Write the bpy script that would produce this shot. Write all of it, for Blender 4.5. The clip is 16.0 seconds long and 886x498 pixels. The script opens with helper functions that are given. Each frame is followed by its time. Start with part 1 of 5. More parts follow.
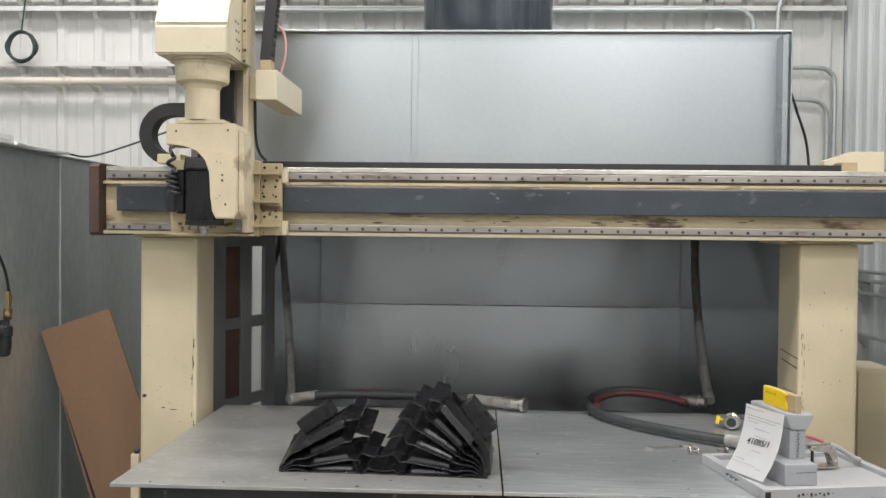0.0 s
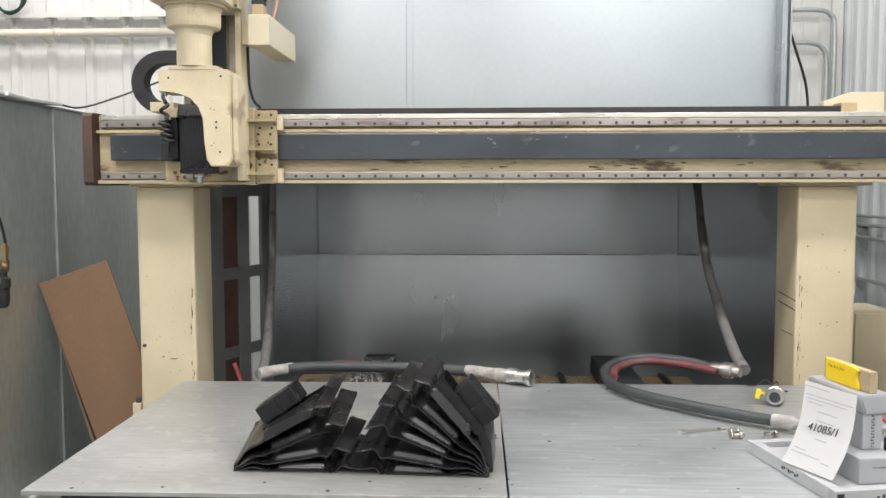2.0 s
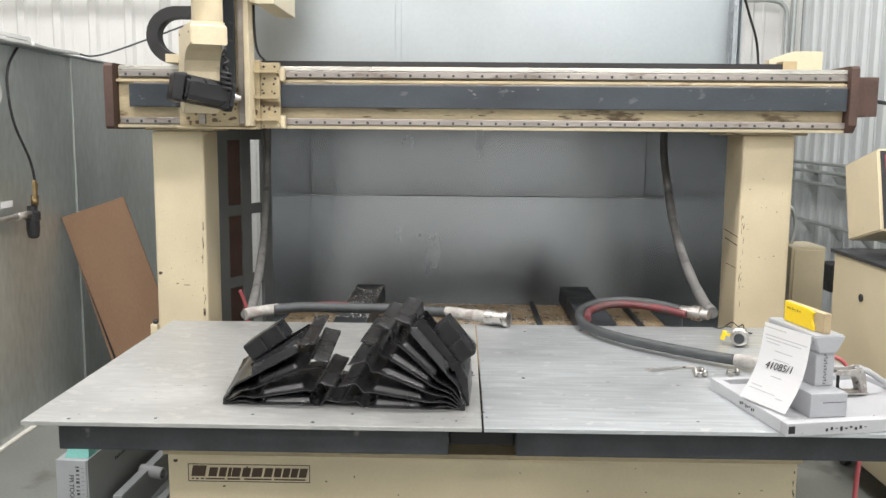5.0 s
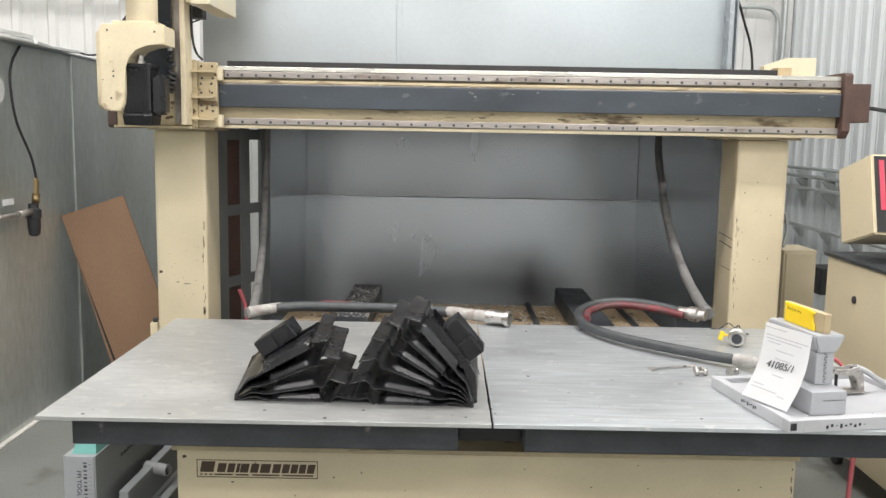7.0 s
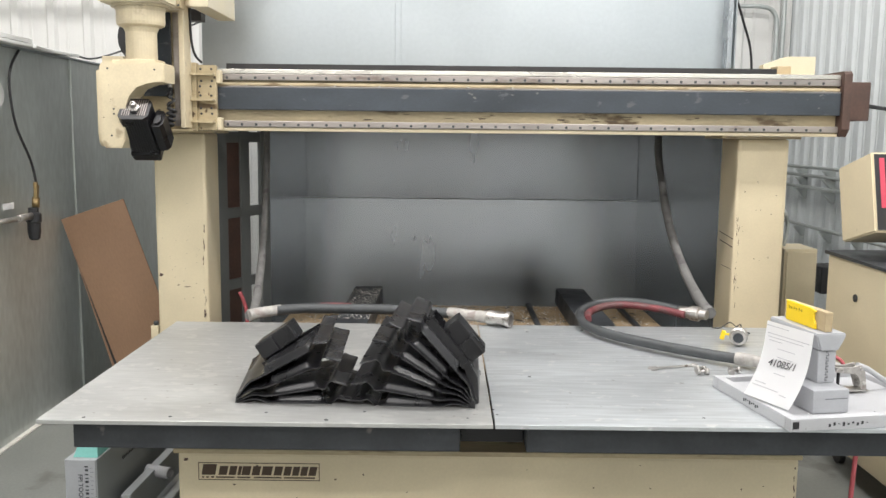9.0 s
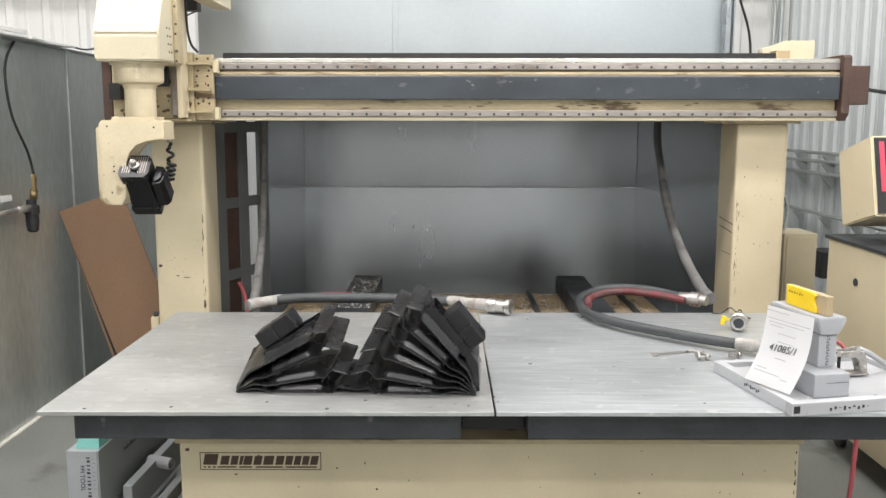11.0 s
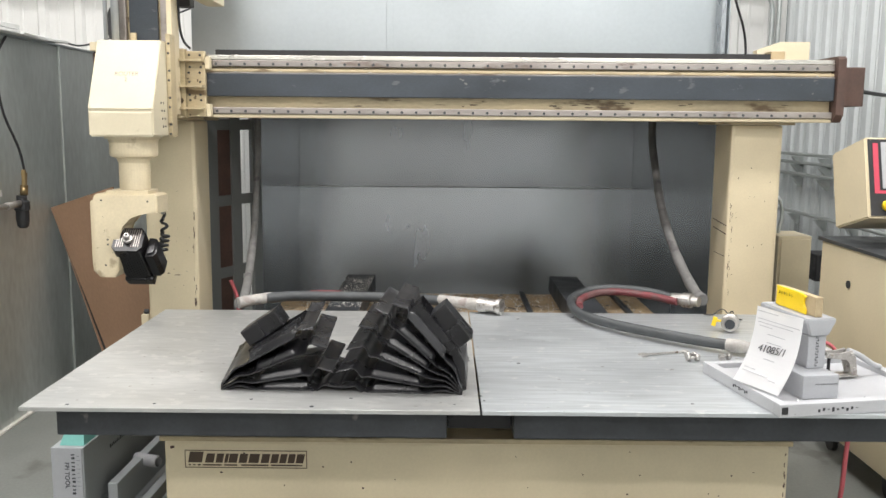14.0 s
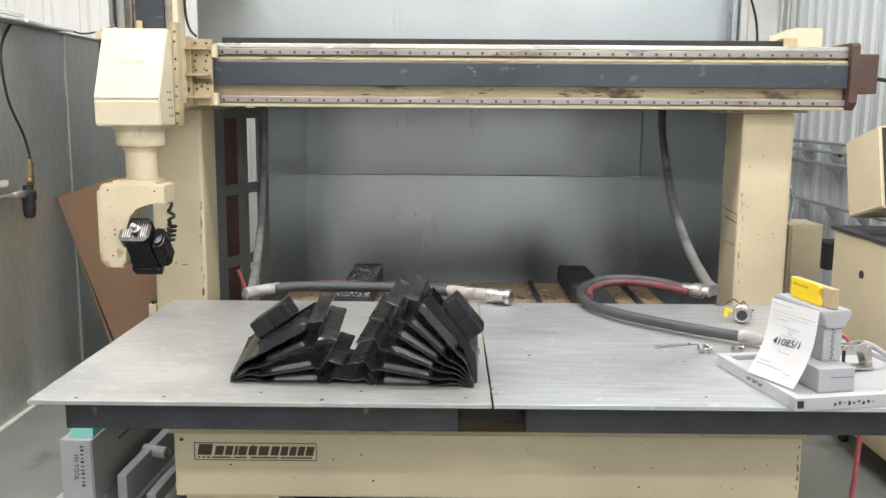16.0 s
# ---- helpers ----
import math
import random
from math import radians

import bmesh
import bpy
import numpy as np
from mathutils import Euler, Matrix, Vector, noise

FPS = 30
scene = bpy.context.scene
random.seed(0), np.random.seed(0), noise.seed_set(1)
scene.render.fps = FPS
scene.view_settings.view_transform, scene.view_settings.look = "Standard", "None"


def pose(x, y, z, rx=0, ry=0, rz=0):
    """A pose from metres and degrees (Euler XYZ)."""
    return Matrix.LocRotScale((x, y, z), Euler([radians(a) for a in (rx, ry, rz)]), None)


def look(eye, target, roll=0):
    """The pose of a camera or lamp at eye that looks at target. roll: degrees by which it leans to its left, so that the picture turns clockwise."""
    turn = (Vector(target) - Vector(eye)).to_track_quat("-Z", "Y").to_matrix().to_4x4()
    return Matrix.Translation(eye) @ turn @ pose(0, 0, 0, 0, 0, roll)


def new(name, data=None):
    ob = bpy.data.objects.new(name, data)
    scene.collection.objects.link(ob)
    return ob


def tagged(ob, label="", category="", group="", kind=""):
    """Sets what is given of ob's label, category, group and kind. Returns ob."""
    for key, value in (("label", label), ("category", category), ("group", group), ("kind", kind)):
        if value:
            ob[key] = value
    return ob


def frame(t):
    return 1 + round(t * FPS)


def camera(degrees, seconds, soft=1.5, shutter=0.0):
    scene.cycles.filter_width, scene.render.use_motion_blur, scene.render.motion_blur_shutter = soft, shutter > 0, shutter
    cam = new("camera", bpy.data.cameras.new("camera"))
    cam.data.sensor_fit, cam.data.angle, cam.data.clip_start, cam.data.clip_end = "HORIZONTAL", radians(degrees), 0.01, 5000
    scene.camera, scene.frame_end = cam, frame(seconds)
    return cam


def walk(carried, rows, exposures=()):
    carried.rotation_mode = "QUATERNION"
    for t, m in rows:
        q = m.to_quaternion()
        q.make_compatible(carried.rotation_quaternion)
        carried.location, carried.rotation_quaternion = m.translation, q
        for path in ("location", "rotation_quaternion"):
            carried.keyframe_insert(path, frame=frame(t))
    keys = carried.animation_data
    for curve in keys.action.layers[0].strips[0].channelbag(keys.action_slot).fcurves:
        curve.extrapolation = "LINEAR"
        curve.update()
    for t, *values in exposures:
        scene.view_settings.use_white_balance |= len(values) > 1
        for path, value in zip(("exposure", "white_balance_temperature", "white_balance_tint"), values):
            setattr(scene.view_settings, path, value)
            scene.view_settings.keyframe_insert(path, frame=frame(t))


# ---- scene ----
cam = camera(53.9, 16.0)
PATH = [
    (0, (-0.099, -2.174, 1.794), (-0.183, -0.176, 1.75), 0.6),
    (0.5, (-0.098, -2.173, 1.791), (-0.181, -0.176, 1.754), 0.7),
    (1, (-0.105, -2.17, 1.787), (-0.188, -0.172, 1.751), 0.5),
    (1.5, (-0.1, -2.168, 1.781), (-0.179, -0.171, 1.716), 0.1),
    (2, (-0.096, -2.163, 1.751), (-0.175, -0.17, 1.603), -0.1),
    (2.5, (-0.1, -2.178, 1.741), (-0.168, -0.191, 1.531), -0.1),
    (3, (-0.107, -2.27, 1.754), (-0.159, -0.284, 1.516), 0.1),
    (3.5, (-0.057, -2.445, 1.748), (-0.106, -0.461, 1.502), 0.6),
    (4, (-0.038, -2.587, 1.757), (-0.092, -0.605, 1.497), 0.8),
    (6.3, (-0.16, -2.778, 1.762), (-0.17, -0.797, 1.487), 0.3),
    (6.5, (-0.165, -2.783, 1.762), (-0.171, -0.801, 1.49), 0.5),
    (7, (-0.169, -2.785, 1.758), (-0.173, -0.803, 1.491), 1.0),
    (7.5, (-0.166, -2.781, 1.759), (-0.173, -0.799, 1.493), 1.0),
    (8, (-0.167, -2.777, 1.756), (-0.174, -0.794, 1.493), 0.9),
    (8.5, (-0.167, -2.777, 1.755), (-0.174, -0.794, 1.492), 0.7),
    (9, (-0.169, -2.782, 1.754), (-0.174, -0.799, 1.491), 0.6),
    (11.5, (-0.168, -2.768, 1.744), (-0.172, -0.79, 1.453), 0.0),
    (12, (-0.139, -2.763, 1.738), (-0.144, -0.785, 1.447), 0.5),
    (12.5, (-0.128, -2.766, 1.737), (-0.132, -0.788, 1.443), 0.5),
    (13, (-0.128, -2.765, 1.74), (-0.13, -0.786, 1.449), 0.5),
    (13.5, (-0.127, -2.761, 1.74), (-0.132, -0.782, 1.452), 0.4),
    (14, (-0.127, -2.754, 1.731), (-0.129, -0.774, 1.447), 0.5),
    (14.5, (-0.125, -2.746, 1.728), (-0.126, -0.767, 1.439), 0.6),
    (15, (-0.124, -2.739, 1.723), (-0.124, -0.76, 1.432), 0.5),
    (15.5, (-0.119, -2.733, 1.726), (-0.125, -0.757, 1.417), 0.3),
    (16, (-0.148, -2.718, 1.744), (-0.161, -0.743, 1.429), 0.4),
]
walk(cam, [(t, look(eye, target, roll)) for t, eye, target, roll in PATH],
     exposures=[(0, -0.48), (1.0, -0.48), (2.0, -0.16), (3.0, 0.0), (16, 0.0)])

# ---- light ----
world = bpy.data.worlds.new("world")
scene.world = world
world.use_nodes = True
world.node_tree.nodes["Background"].inputs[0].default_value = (0.8, 0.9, 1.0, 1)
world.node_tree.nodes["Background"].inputs[1].default_value = 0.15


def ceiling_and_fill_lamp(x, y, sx, sy, watts):
    lamp = bpy.data.lights.new("ceiling_and_fill_lamp", "AREA")
    lamp.shape, lamp.size, lamp.size_y, lamp.energy = "RECTANGLE", sx, sy, watts
    lamp.color = (1.0, 0.968, 0.952)
    ob = new("ceiling_and_fill_lamp", lamp)
    ob.matrix_world = pose(x, y, 5.1)
    return ob


# all out of view; the y = -5.3 pair is fill added for the base front
for lx, ly, w in ((-2.2, -5.3, 116), (1.6, -5.3, 116), (-2.2, -2.6, 120), (1.6, -2.6, 120), (-2.2, 0.9, 155), (1.6, 0.9, 155), (-3.6, 3.9, 85), (1.4, 4.2, 45)):
    ceiling_and_fill_lamp(lx, ly, 2.4, 0.45, w)
scene.view_settings.exposure = 0.0


# ---- materials ----
def rgb(c):
    return (c[0], c[1], c[2], 1)


def surface(name, base, rough=0.5, metal=0.0, vary=0.12, scale=6.0, fine=120.0, bump=0.05, stretch=(1, 1, 1), dirt=None, dirt_at=0.68,
            dirt_scale=9.0, coat=0.0, rough_vary=0.12, grain_by=0.5, specks=None, brush=None):
    """A painted, metal or plain surface: broad stains, fine grain, dirt specks and relief."""
    m = bpy.data.materials.new(name)
    m.use_nodes = True
    nt = m.node_tree
    nodes, links = nt.nodes, nt.links
    b = nodes["Principled BSDF"]
    b.inputs["Metallic"].default_value = metal
    b.inputs["Coat Weight"].default_value = coat
    tc = nodes.new("ShaderNodeTexCoord")
    mp = nodes.new("ShaderNodeMapping")
    mp.inputs["Scale"].default_value = stretch
    links.new(tc.outputs["Object"], mp.inputs["Vector"])

    def tex(sc, detail):
        n = nodes.new("ShaderNodeTexNoise")
        n.inputs["Scale"].default_value, n.inputs["Detail"].default_value = sc, detail
        links.new(mp.outputs["Vector"], n.inputs["Vector"])
        return n.outputs["Fac"]

    broad, grain = tex(scale, 5), tex(fine, 3)
    if brush:
        mb = nodes.new("ShaderNodeMapping")
        mb.inputs["Scale"].default_value = brush
        links.new(tc.outputs["Object"], mb.inputs["Vector"])
        links.new(mb.outputs["Vector"], grain.node.inputs["Vector"])
    ramp = nodes.new("ShaderNodeMapRange")
    ramp.inputs[1].default_value, ramp.inputs[2].default_value = 0.3, 0.7
    ramp.inputs[3].default_value, ramp.inputs[4].default_value = 1 - vary, 1 + vary
    links.new(broad, ramp.inputs[0])
    g = nodes.new("ShaderNodeMapRange")
    g.inputs[1].default_value, g.inputs[2].default_value = 0.25, 0.75
    g.inputs[3].default_value, g.inputs[4].default_value = 1 - vary * grain_by, 1 + vary * grain_by
    links.new(grain, g.inputs[0])
    mul = nodes.new("ShaderNodeMath")
    mul.operation = "MULTIPLY"
    links.new(ramp.outputs[0], mul.inputs[0])
    links.new(g.outputs[0], mul.inputs[1])
    col = nodes.new("ShaderNodeVectorMath")
    col.operation = "SCALE"
    col.inputs[0].default_value = base
    links.new(mul.outputs[0], col.inputs["Scale"])
    out = col.outputs["Vector"]
    if dirt:
        d = tex(dirt_scale, 8)
        dr = nodes.new("ShaderNodeMapRange")
        dr.inputs[1].default_value, dr.inputs[2].default_value = dirt_at, dirt_at + 0.06
        links.new(d, dr.inputs[0])
        mix = nodes.new("ShaderNodeMix")
        mix.data_type = "RGBA"
        links.new(dr.outputs[0], mix.inputs["Factor"])
        links.new(out, mix.inputs["A"])
        mix.inputs["B"].default_value = rgb(dirt)
        out = mix.outputs["Result"]
    if specks:
        sp = nodes.new("ShaderNodeMapRange")
        sp.inputs[1].default_value, sp.inputs[2].default_value = specks[2], specks[2] + 0.03
        links.new(tex(specks[1], 2), sp.inputs[0])
        mix = nodes.new("ShaderNodeMix")
        mix.data_type = "RGBA"
        links.new(sp.outputs[0], mix.inputs["Factor"])
        links.new(out, mix.inputs["A"])
        mix.inputs["B"].default_value = rgb(specks[0])
        out = mix.outputs["Result"]
    links.new(out, b.inputs["Base Color"])
    rr = nodes.new("ShaderNodeMapRange")
    rr.inputs[1].default_value, rr.inputs[2].default_value = 0.3, 0.7
    rr.inputs[3].default_value, rr.inputs[4].default_value = max(0.03, rough - rough_vary), min(1, rough + rough_vary)
    links.new(broad, rr.inputs[0])
    links.new(rr.outputs[0], b.inputs["Roughness"])
    if bump:
        bp = nodes.new("ShaderNodeBump")
        bp.inputs["Strength"].default_value, bp.inputs["Distance"].default_value = bump, 0.004
        links.new(grain, bp.inputs["Height"])
        links.new(bp.outputs[0], b.inputs["Normal"])
    return m


CREAM = surface("cream_paint", (0.64, 0.555, 0.385), 0.42, 0, 0.06, 3, 90, 0.04, dirt=(0.22, 0.16, 0.09), dirt_at=0.765, dirt_scale=16)
CREAM_DIRTY = surface("oily_cream_paint", (0.46, 0.38, 0.24), 0.45, 0, 0.2, 5, 90, 0.06, stretch=(0.35, 1, 1.4), dirt=(0.13, 0.085, 0.04), dirt_at=0.60, dirt_scale=9)
CREAM_WORN = surface("worn_cream_paint", (0.61, 0.525, 0.365), 0.45, 0, 0.10, 5, 90, 0.05, dirt=(0.36, 0.285, 0.185), dirt_at=0.615, dirt_scale=6, specks=((0.13, 0.09, 0.05), 28, 0.765))
CREAM_CLEAN = surface("light_cream_paint", (0.62, 0.555, 0.41), 0.42, 0, 0.05, 3, 90, 0.03, dirt=(0.42, 0.35, 0.24), dirt_at=0.72, dirt_scale=14)
GALV = surface("galvanised_sheet", (0.405, 0.44, 0.46), 0.36, 0.85, 0.05, 1.3, 40, 0.005, rough_vary=0.06)
GALV_TANK = surface("weathered_galvanised_sheet", (0.525, 0.56, 0.545), 0.42, 0.76, 0.20, 1.5, 30, 0.01, stretch=(1, 1, 0.35), rough_vary=0.08)
# darker, smoother sheet for the inner panels of the booth
GALV_DARK = surface("dark_grey_sheet_steel", (0.33, 0.35, 0.37), 0.23, 0.88, 0.12, 1.3, 60, 0.0, stretch=(1.7, 1, 0.5), rough_vary=0.05, grain_by=0.9)
ALU = surface("scratched_aluminium_plate", (0.52, 0.545, 0.56), 0.42, 0.75, 0.035, 3.0, 46, 0.10, stretch=(0.8, 1, 1), dirt=(0.62, 0.63, 0.63), dirt_at=0.61, dirt_scale=20, rough_vary=0.05, grain_by=4.5, specks=((0.28, 0.28, 0.27), 34, 0.73), brush=(0.10, 1, 1))
ALU_DULL = surface("dull_aluminium_plate", (0.475, 0.48, 0.47), 0.46, 0.72, 0.05, 2.4, 46, 0.10, stretch=(0.8, 1, 1), dirt=(0.53, 0.53, 0.515), dirt_at=0.58, dirt_scale=18, rough_vary=0.06, grain_by=1.9, specks=((0.30, 0.29, 0.27), 34, 0.72), brush=(0.22, 1, 1))
DARK_STEEL = surface("dark_steel_tube", (0.036, 0.040, 0.045), 0.5, 0.2, 0.25, 6, 90, 0.06, dirt=(0.16, 0.15, 0.14), dirt_at=0.7)
COVER = surface("blue_black_cover_strip", (0.040, 0.049, 0.060), 0.42, 0.1, 0.22, 5, 140, 0.05, stretch=(0.5, 1, 1), dirt=(0.10, 0.108, 0.115), dirt_at=0.645, dirt_scale=22, specks=((0.18, 0.18, 0.165), 34, 0.74))
RAIL = surface("ground_steel_rail", (0.34, 0.31, 0.29), 0.38, 0.8, 0.16, 9, 60, 0.02, stretch=(0.3, 1, 1), dirt=(0.22, 0.18, 0.16), dirt_at=0.62, dirt_scale=12)
BROWN = surface("rusty_brown_paint", (0.085, 0.05, 0.04), 0.6, 0.1, 0.25, 9, 60, 0.08)
BLACK = surface("glossy_black_plastic", (0.011, 0.011, 0.013), 0.29, 0, 0.2, 8, 260, 0.012, rough_vary=0.07)
MOTOR = surface("black_motor_casting", (0.007, 0.007, 0.009), 0.36, 0.1, 0.25, 10, 100, 0.05)
STRIP = surface("polished_rail_edge", (0.62, 0.60, 0.55), 0.3, 0.7, 0.12, 9, 60, 0.02, stretch=(0.2, 1, 1))
RUBBER = surface("grey_rubber_hose", (0.048, 0.052, 0.055), 0.5, 0, 0.25, 12, 160, 0.08, dirt=(0.14, 0.14, 0.135), dirt_at=0.70, dirt_scale=14)
RUBBER_RED = surface("faded_red_hose", (0.15, 0.035, 0.04), 0.6, 0, 0.3, 14, 160, 0.08, dirt=(0.11, 0.05, 0.05), dirt_at=0.55, dirt_scale=9)
HOSE_WRAP = surface("grey_cloth_wrap", (0.15, 0.147, 0.143), 0.8, 0, 0.25, 18, 120, 0.25, dirt=(0.09, 0.085, 0.085), dirt_at=0.6, dirt_scale=10)
STAIN = surface("oil_stain", (0.12, 0.085, 0.05), 0.5, 0, 0.3, 30, 160, 0.05)
RUBBER_BLACK = surface("black_cable_rubber", (0.018, 0.018, 0.02), 0.5, 0, 0.2, 20, 160, 0.05)
TAPE = surface("dusty_white_tape", (0.33, 0.315, 0.295), 0.7, 0, 0.25, 25, 160, 0.2, dirt=(0.27, 0.235, 0.22), dirt_at=0.58, dirt_scale=20)
STEEL = surface("bright_steel", (0.48, 0.46, 0.44), 0.42, 0.95, 0.2, 20, 120, 0.06, dirt=(0.22, 0.19, 0.16), dirt_at=0.62, dirt_scale=30)
BRASS = surface("brass_fitting", (0.40, 0.29, 0.15), 0.48, 1.0, 0.15, 20, 120, 0.05)
WOOD = surface("brown_hardboard", (0.265, 0.160, 0.098), 0.40, 0, 0.14, 2, 90, 0.05, stretch=(1, 1, 0.4))
CONCRETE = surface("concrete_floor", (0.165, 0.172, 0.16), 0.6, 0, 0.18, 1.6, 70, 0.12, dirt=(0.11, 0.11, 0.10), dirt_at=0.60, dirt_scale=3)
WHITE_WALL = surface("white_metal_siding", (0.72, 0.72, 0.70), 0.5, 0.0, 0.04, 2, 60, 0.02)
BLUE_WALL = surface("pale_metal_siding", (0.68, 0.715, 0.72), 0.5, 0.0, 0.05, 2, 60, 0.02)
CONDUIT = surface("galvanised_conduit", (0.50, 0.53, 0.52), 0.42, 0.6, 0.1, 12, 90, 0.03)
WHITE_PIPE = surface("painted_pipe", (0.70, 0.66, 0.56), 0.45, 0, 0.05, 6, 90, 0.03)
PAPER = surface("white_paper", (0.78, 0.78, 0.785), 0.8, 0, 0.01, 5, 200, 0.0)
INK = surface("black_print", (0.03, 0.03, 0.035), 0.7, 0, 0.05, 20, 200, 0.0)
INK_PALE = surface("pale_grey_print", (0.46, 0.46, 0.48), 0.7, 0, 0.05, 20, 200, 0.0)
INK_PENCIL = surface("pencil_grey", (0.22, 0.22, 0.23), 0.7, 0, 0.05, 20, 200, 0.0)
INK_BROWN = surface("dark_brown_print", (0.06, 0.035, 0.02), 0.5, 0, 0.1, 20, 200, 0.0)
INK_FADED = surface("faded_print", (0.36, 0.31, 0.26), 0.6, 0, 0.1, 20, 200, 0.0)
GREY_PAINT = surface("light_grey_fixture_paint", (0.37, 0.38, 0.40), 0.5, 0, 0.06, 6, 100, 0.05)
WHITE_PAINT = surface("white_fixture_paint", (0.40, 0.405, 0.42), 0.5, 0, 0.05, 6, 100, 0.05, specks=((0.28, 0.28, 0.28), 30, 0.74))
YELLOW = surface("yellow_plastic", (0.85, 0.60, 0.015), 0.4, 0, 0.04, 6, 100, 0.02)
TAN = surface("tan_block", (0.42, 0.33, 0.20), 0.6, 0, 0.12, 9, 100, 0.08)
BED = surface("dusty_tan_machine_bed", (0.30, 0.22, 0.13), 0.7, 0, 0.25, 6, 90, 0.15, dirt=(0.06, 0.05, 0.04), dirt_at=0.57, dirt_scale=14)
CHIPS = surface("grey_plastic_chips", (0.40, 0.385, 0.36), 0.8, 0, 0.5, 60, 200, 0.1)
TEAL = surface("teal_foam", (0.16, 0.42, 0.38), 0.6, 0, 0.08, 8, 100, 0.05)
PVC = surface("grey_pvc", (0.33, 0.35, 0.36), 0.45, 0, 0.06, 8, 100, 0.03)
DUCT = surface("black_duct_plastic", (0.060, 0.070, 0.084), 0.24, 0, 0.25, 3, 40, 0.05, stretch=(6, 6, 0.3))
RED = surface("red_hose", (0.40, 0.085, 0.10), 0.5, 0, 0.1, 12, 100, 0.03)
PINK = surface("pink_cable", (0.60, 0.36, 0.30), 0.5, 0, 0.1, 12, 100, 0.03)
SCREEN = surface("dark_screen", (0.02, 0.03, 0.04), 0.2, 0, 0.1, 5, 60, 0.0)
PANEL_RED = surface("red_panel_strip", (0.55, 0.06, 0.10), 0.4, 0, 0.05, 5, 60, 0.0)
FOAM = surface("white_foam_scrap", (0.70, 0.71, 0.70), 0.8, 0, 0.06, 20, 150, 0.1)
DARK_DOOR = surface("dark_grey_door_paint", (0.16, 0.17, 0.17), 0.5, 0.1, 0.12, 4, 90, 0.03)
GREEN_CORD = surface("green_black_cord", (0.02, 0.05, 0.04), 0.5, 0, 0.2, 20, 120, 0.05)
CHALK = surface("white_floor_caulk", (0.62, 0.60, 0.55), 0.8, 0, 0.15, 10, 100, 0.1)


PANE = bpy.data.materials.new("clear_pane")
PANE.use_nodes = True
_b = PANE.node_tree.nodes["Principled BSDF"]
_b.inputs["Base Color"].default_value = (0.93, 0.95, 0.95, 1)
_b.inputs["Roughness"].default_value, _b.inputs["IOR"].default_value, _b.inputs["Transmission Weight"].default_value = 0.04, 1.05, 1.0


# ---- mesh helpers ----
def box(bm, x0, x1, y0, y1, z0, z1, bevel=0.0, m=None, mat=0):
    v = [bm.verts.new((x, y, z)) for x in (x0, x1) for y in (y0, y1) for z in (z0, z1)]
    faces = [bm.faces.new([v[i] for i in f]) for f in ((0, 1, 3, 2), (4, 6, 7, 5), (0, 4, 5, 1), (2, 3, 7, 6), (0, 2, 6, 4), (1, 5, 7, 3))]
    if bevel:
        edges = list({e for f in faces for e in f.edges})
        r = bmesh.ops.bevel(bm, geom=edges, offset=bevel, segments=2, affect="EDGES", profile=0.6)
        verts = list({q for f in r["faces"] for q in f.verts} | {q for q in v if q.is_valid})
        faces = list({f for q in verts for f in q.link_faces})
    else:
        verts = v
    for f in faces:
        f.material_index = mat
    if m is not None:
        bmesh.ops.transform(bm, matrix=m, verts=verts)
    return verts


def cyl(bm, p0, p1, r0, r1=None, n=20, mat=0):
    """A closed round bar from p0 to p1."""
    r1 = r0 if r1 is None else r1
    p0, p1 = Vector(p0), Vector(p1)
    q = (p1 - p0).to_track_quat("Z", "Y")
    rings = []
    for p, r in ((p0, r0), (p1, r1)):
        rings.append([bm.verts.new(p + q @ Vector((r * math.cos(a), r * math.sin(a), 0))) for a in (2 * math.pi * i / n for i in range(n))])
    for i in range(n):
        f = bm.faces.new((rings[0][i], rings[0][(i + 1) % n], rings[1][(i + 1) % n], rings[1][i]))
        f.material_index, f.smooth = mat, True
    for ring in (rings[0][::-1], rings[1]):
        bm.faces.new(ring).material_index = mat
    return rings[0] + rings[1]


def lathe(bm, profile, n=32, m=Matrix(), mat=0):
    """Turn (radius, height) pairs about z."""
    rings = [[bm.verts.new(m @ Vector((r * math.cos(a), r * math.sin(a), h))) for a in (2 * math.pi * i / n for i in range(n))] for r, h in profile]
    for a, b in zip(rings, rings[1:]):
        for i in range(n):
            f = bm.faces.new((a[i], a[(i + 1) % n], b[(i + 1) % n], b[i]))
            f.material_index = mat
    bm.faces.new(rings[0][::-1]).material_index = mat
    bm.faces.new(rings[-1]).material_index = mat


def smooth_path(points, steps=8):
    """Catmull-Rom through the points."""
    p = [Vector(q) for q in points]
    p = [2 * p[0] - p[1]] + p + [2 * p[-1] - p[-2]]
    out = []
    for i in range(1, len(p) - 2):
        for k in range(steps):
            t = k / steps
            a, b, c, d = p[i - 1], p[i], p[i + 1], p[i + 2]
            out.append(0.5 * (2 * b + (c - a) * t + (2 * a - 5 * b + 4 * c - d) * t * t + (3 * b - a - 3 * c + d) * t ** 3))
    out.append(p[-2])
    return out


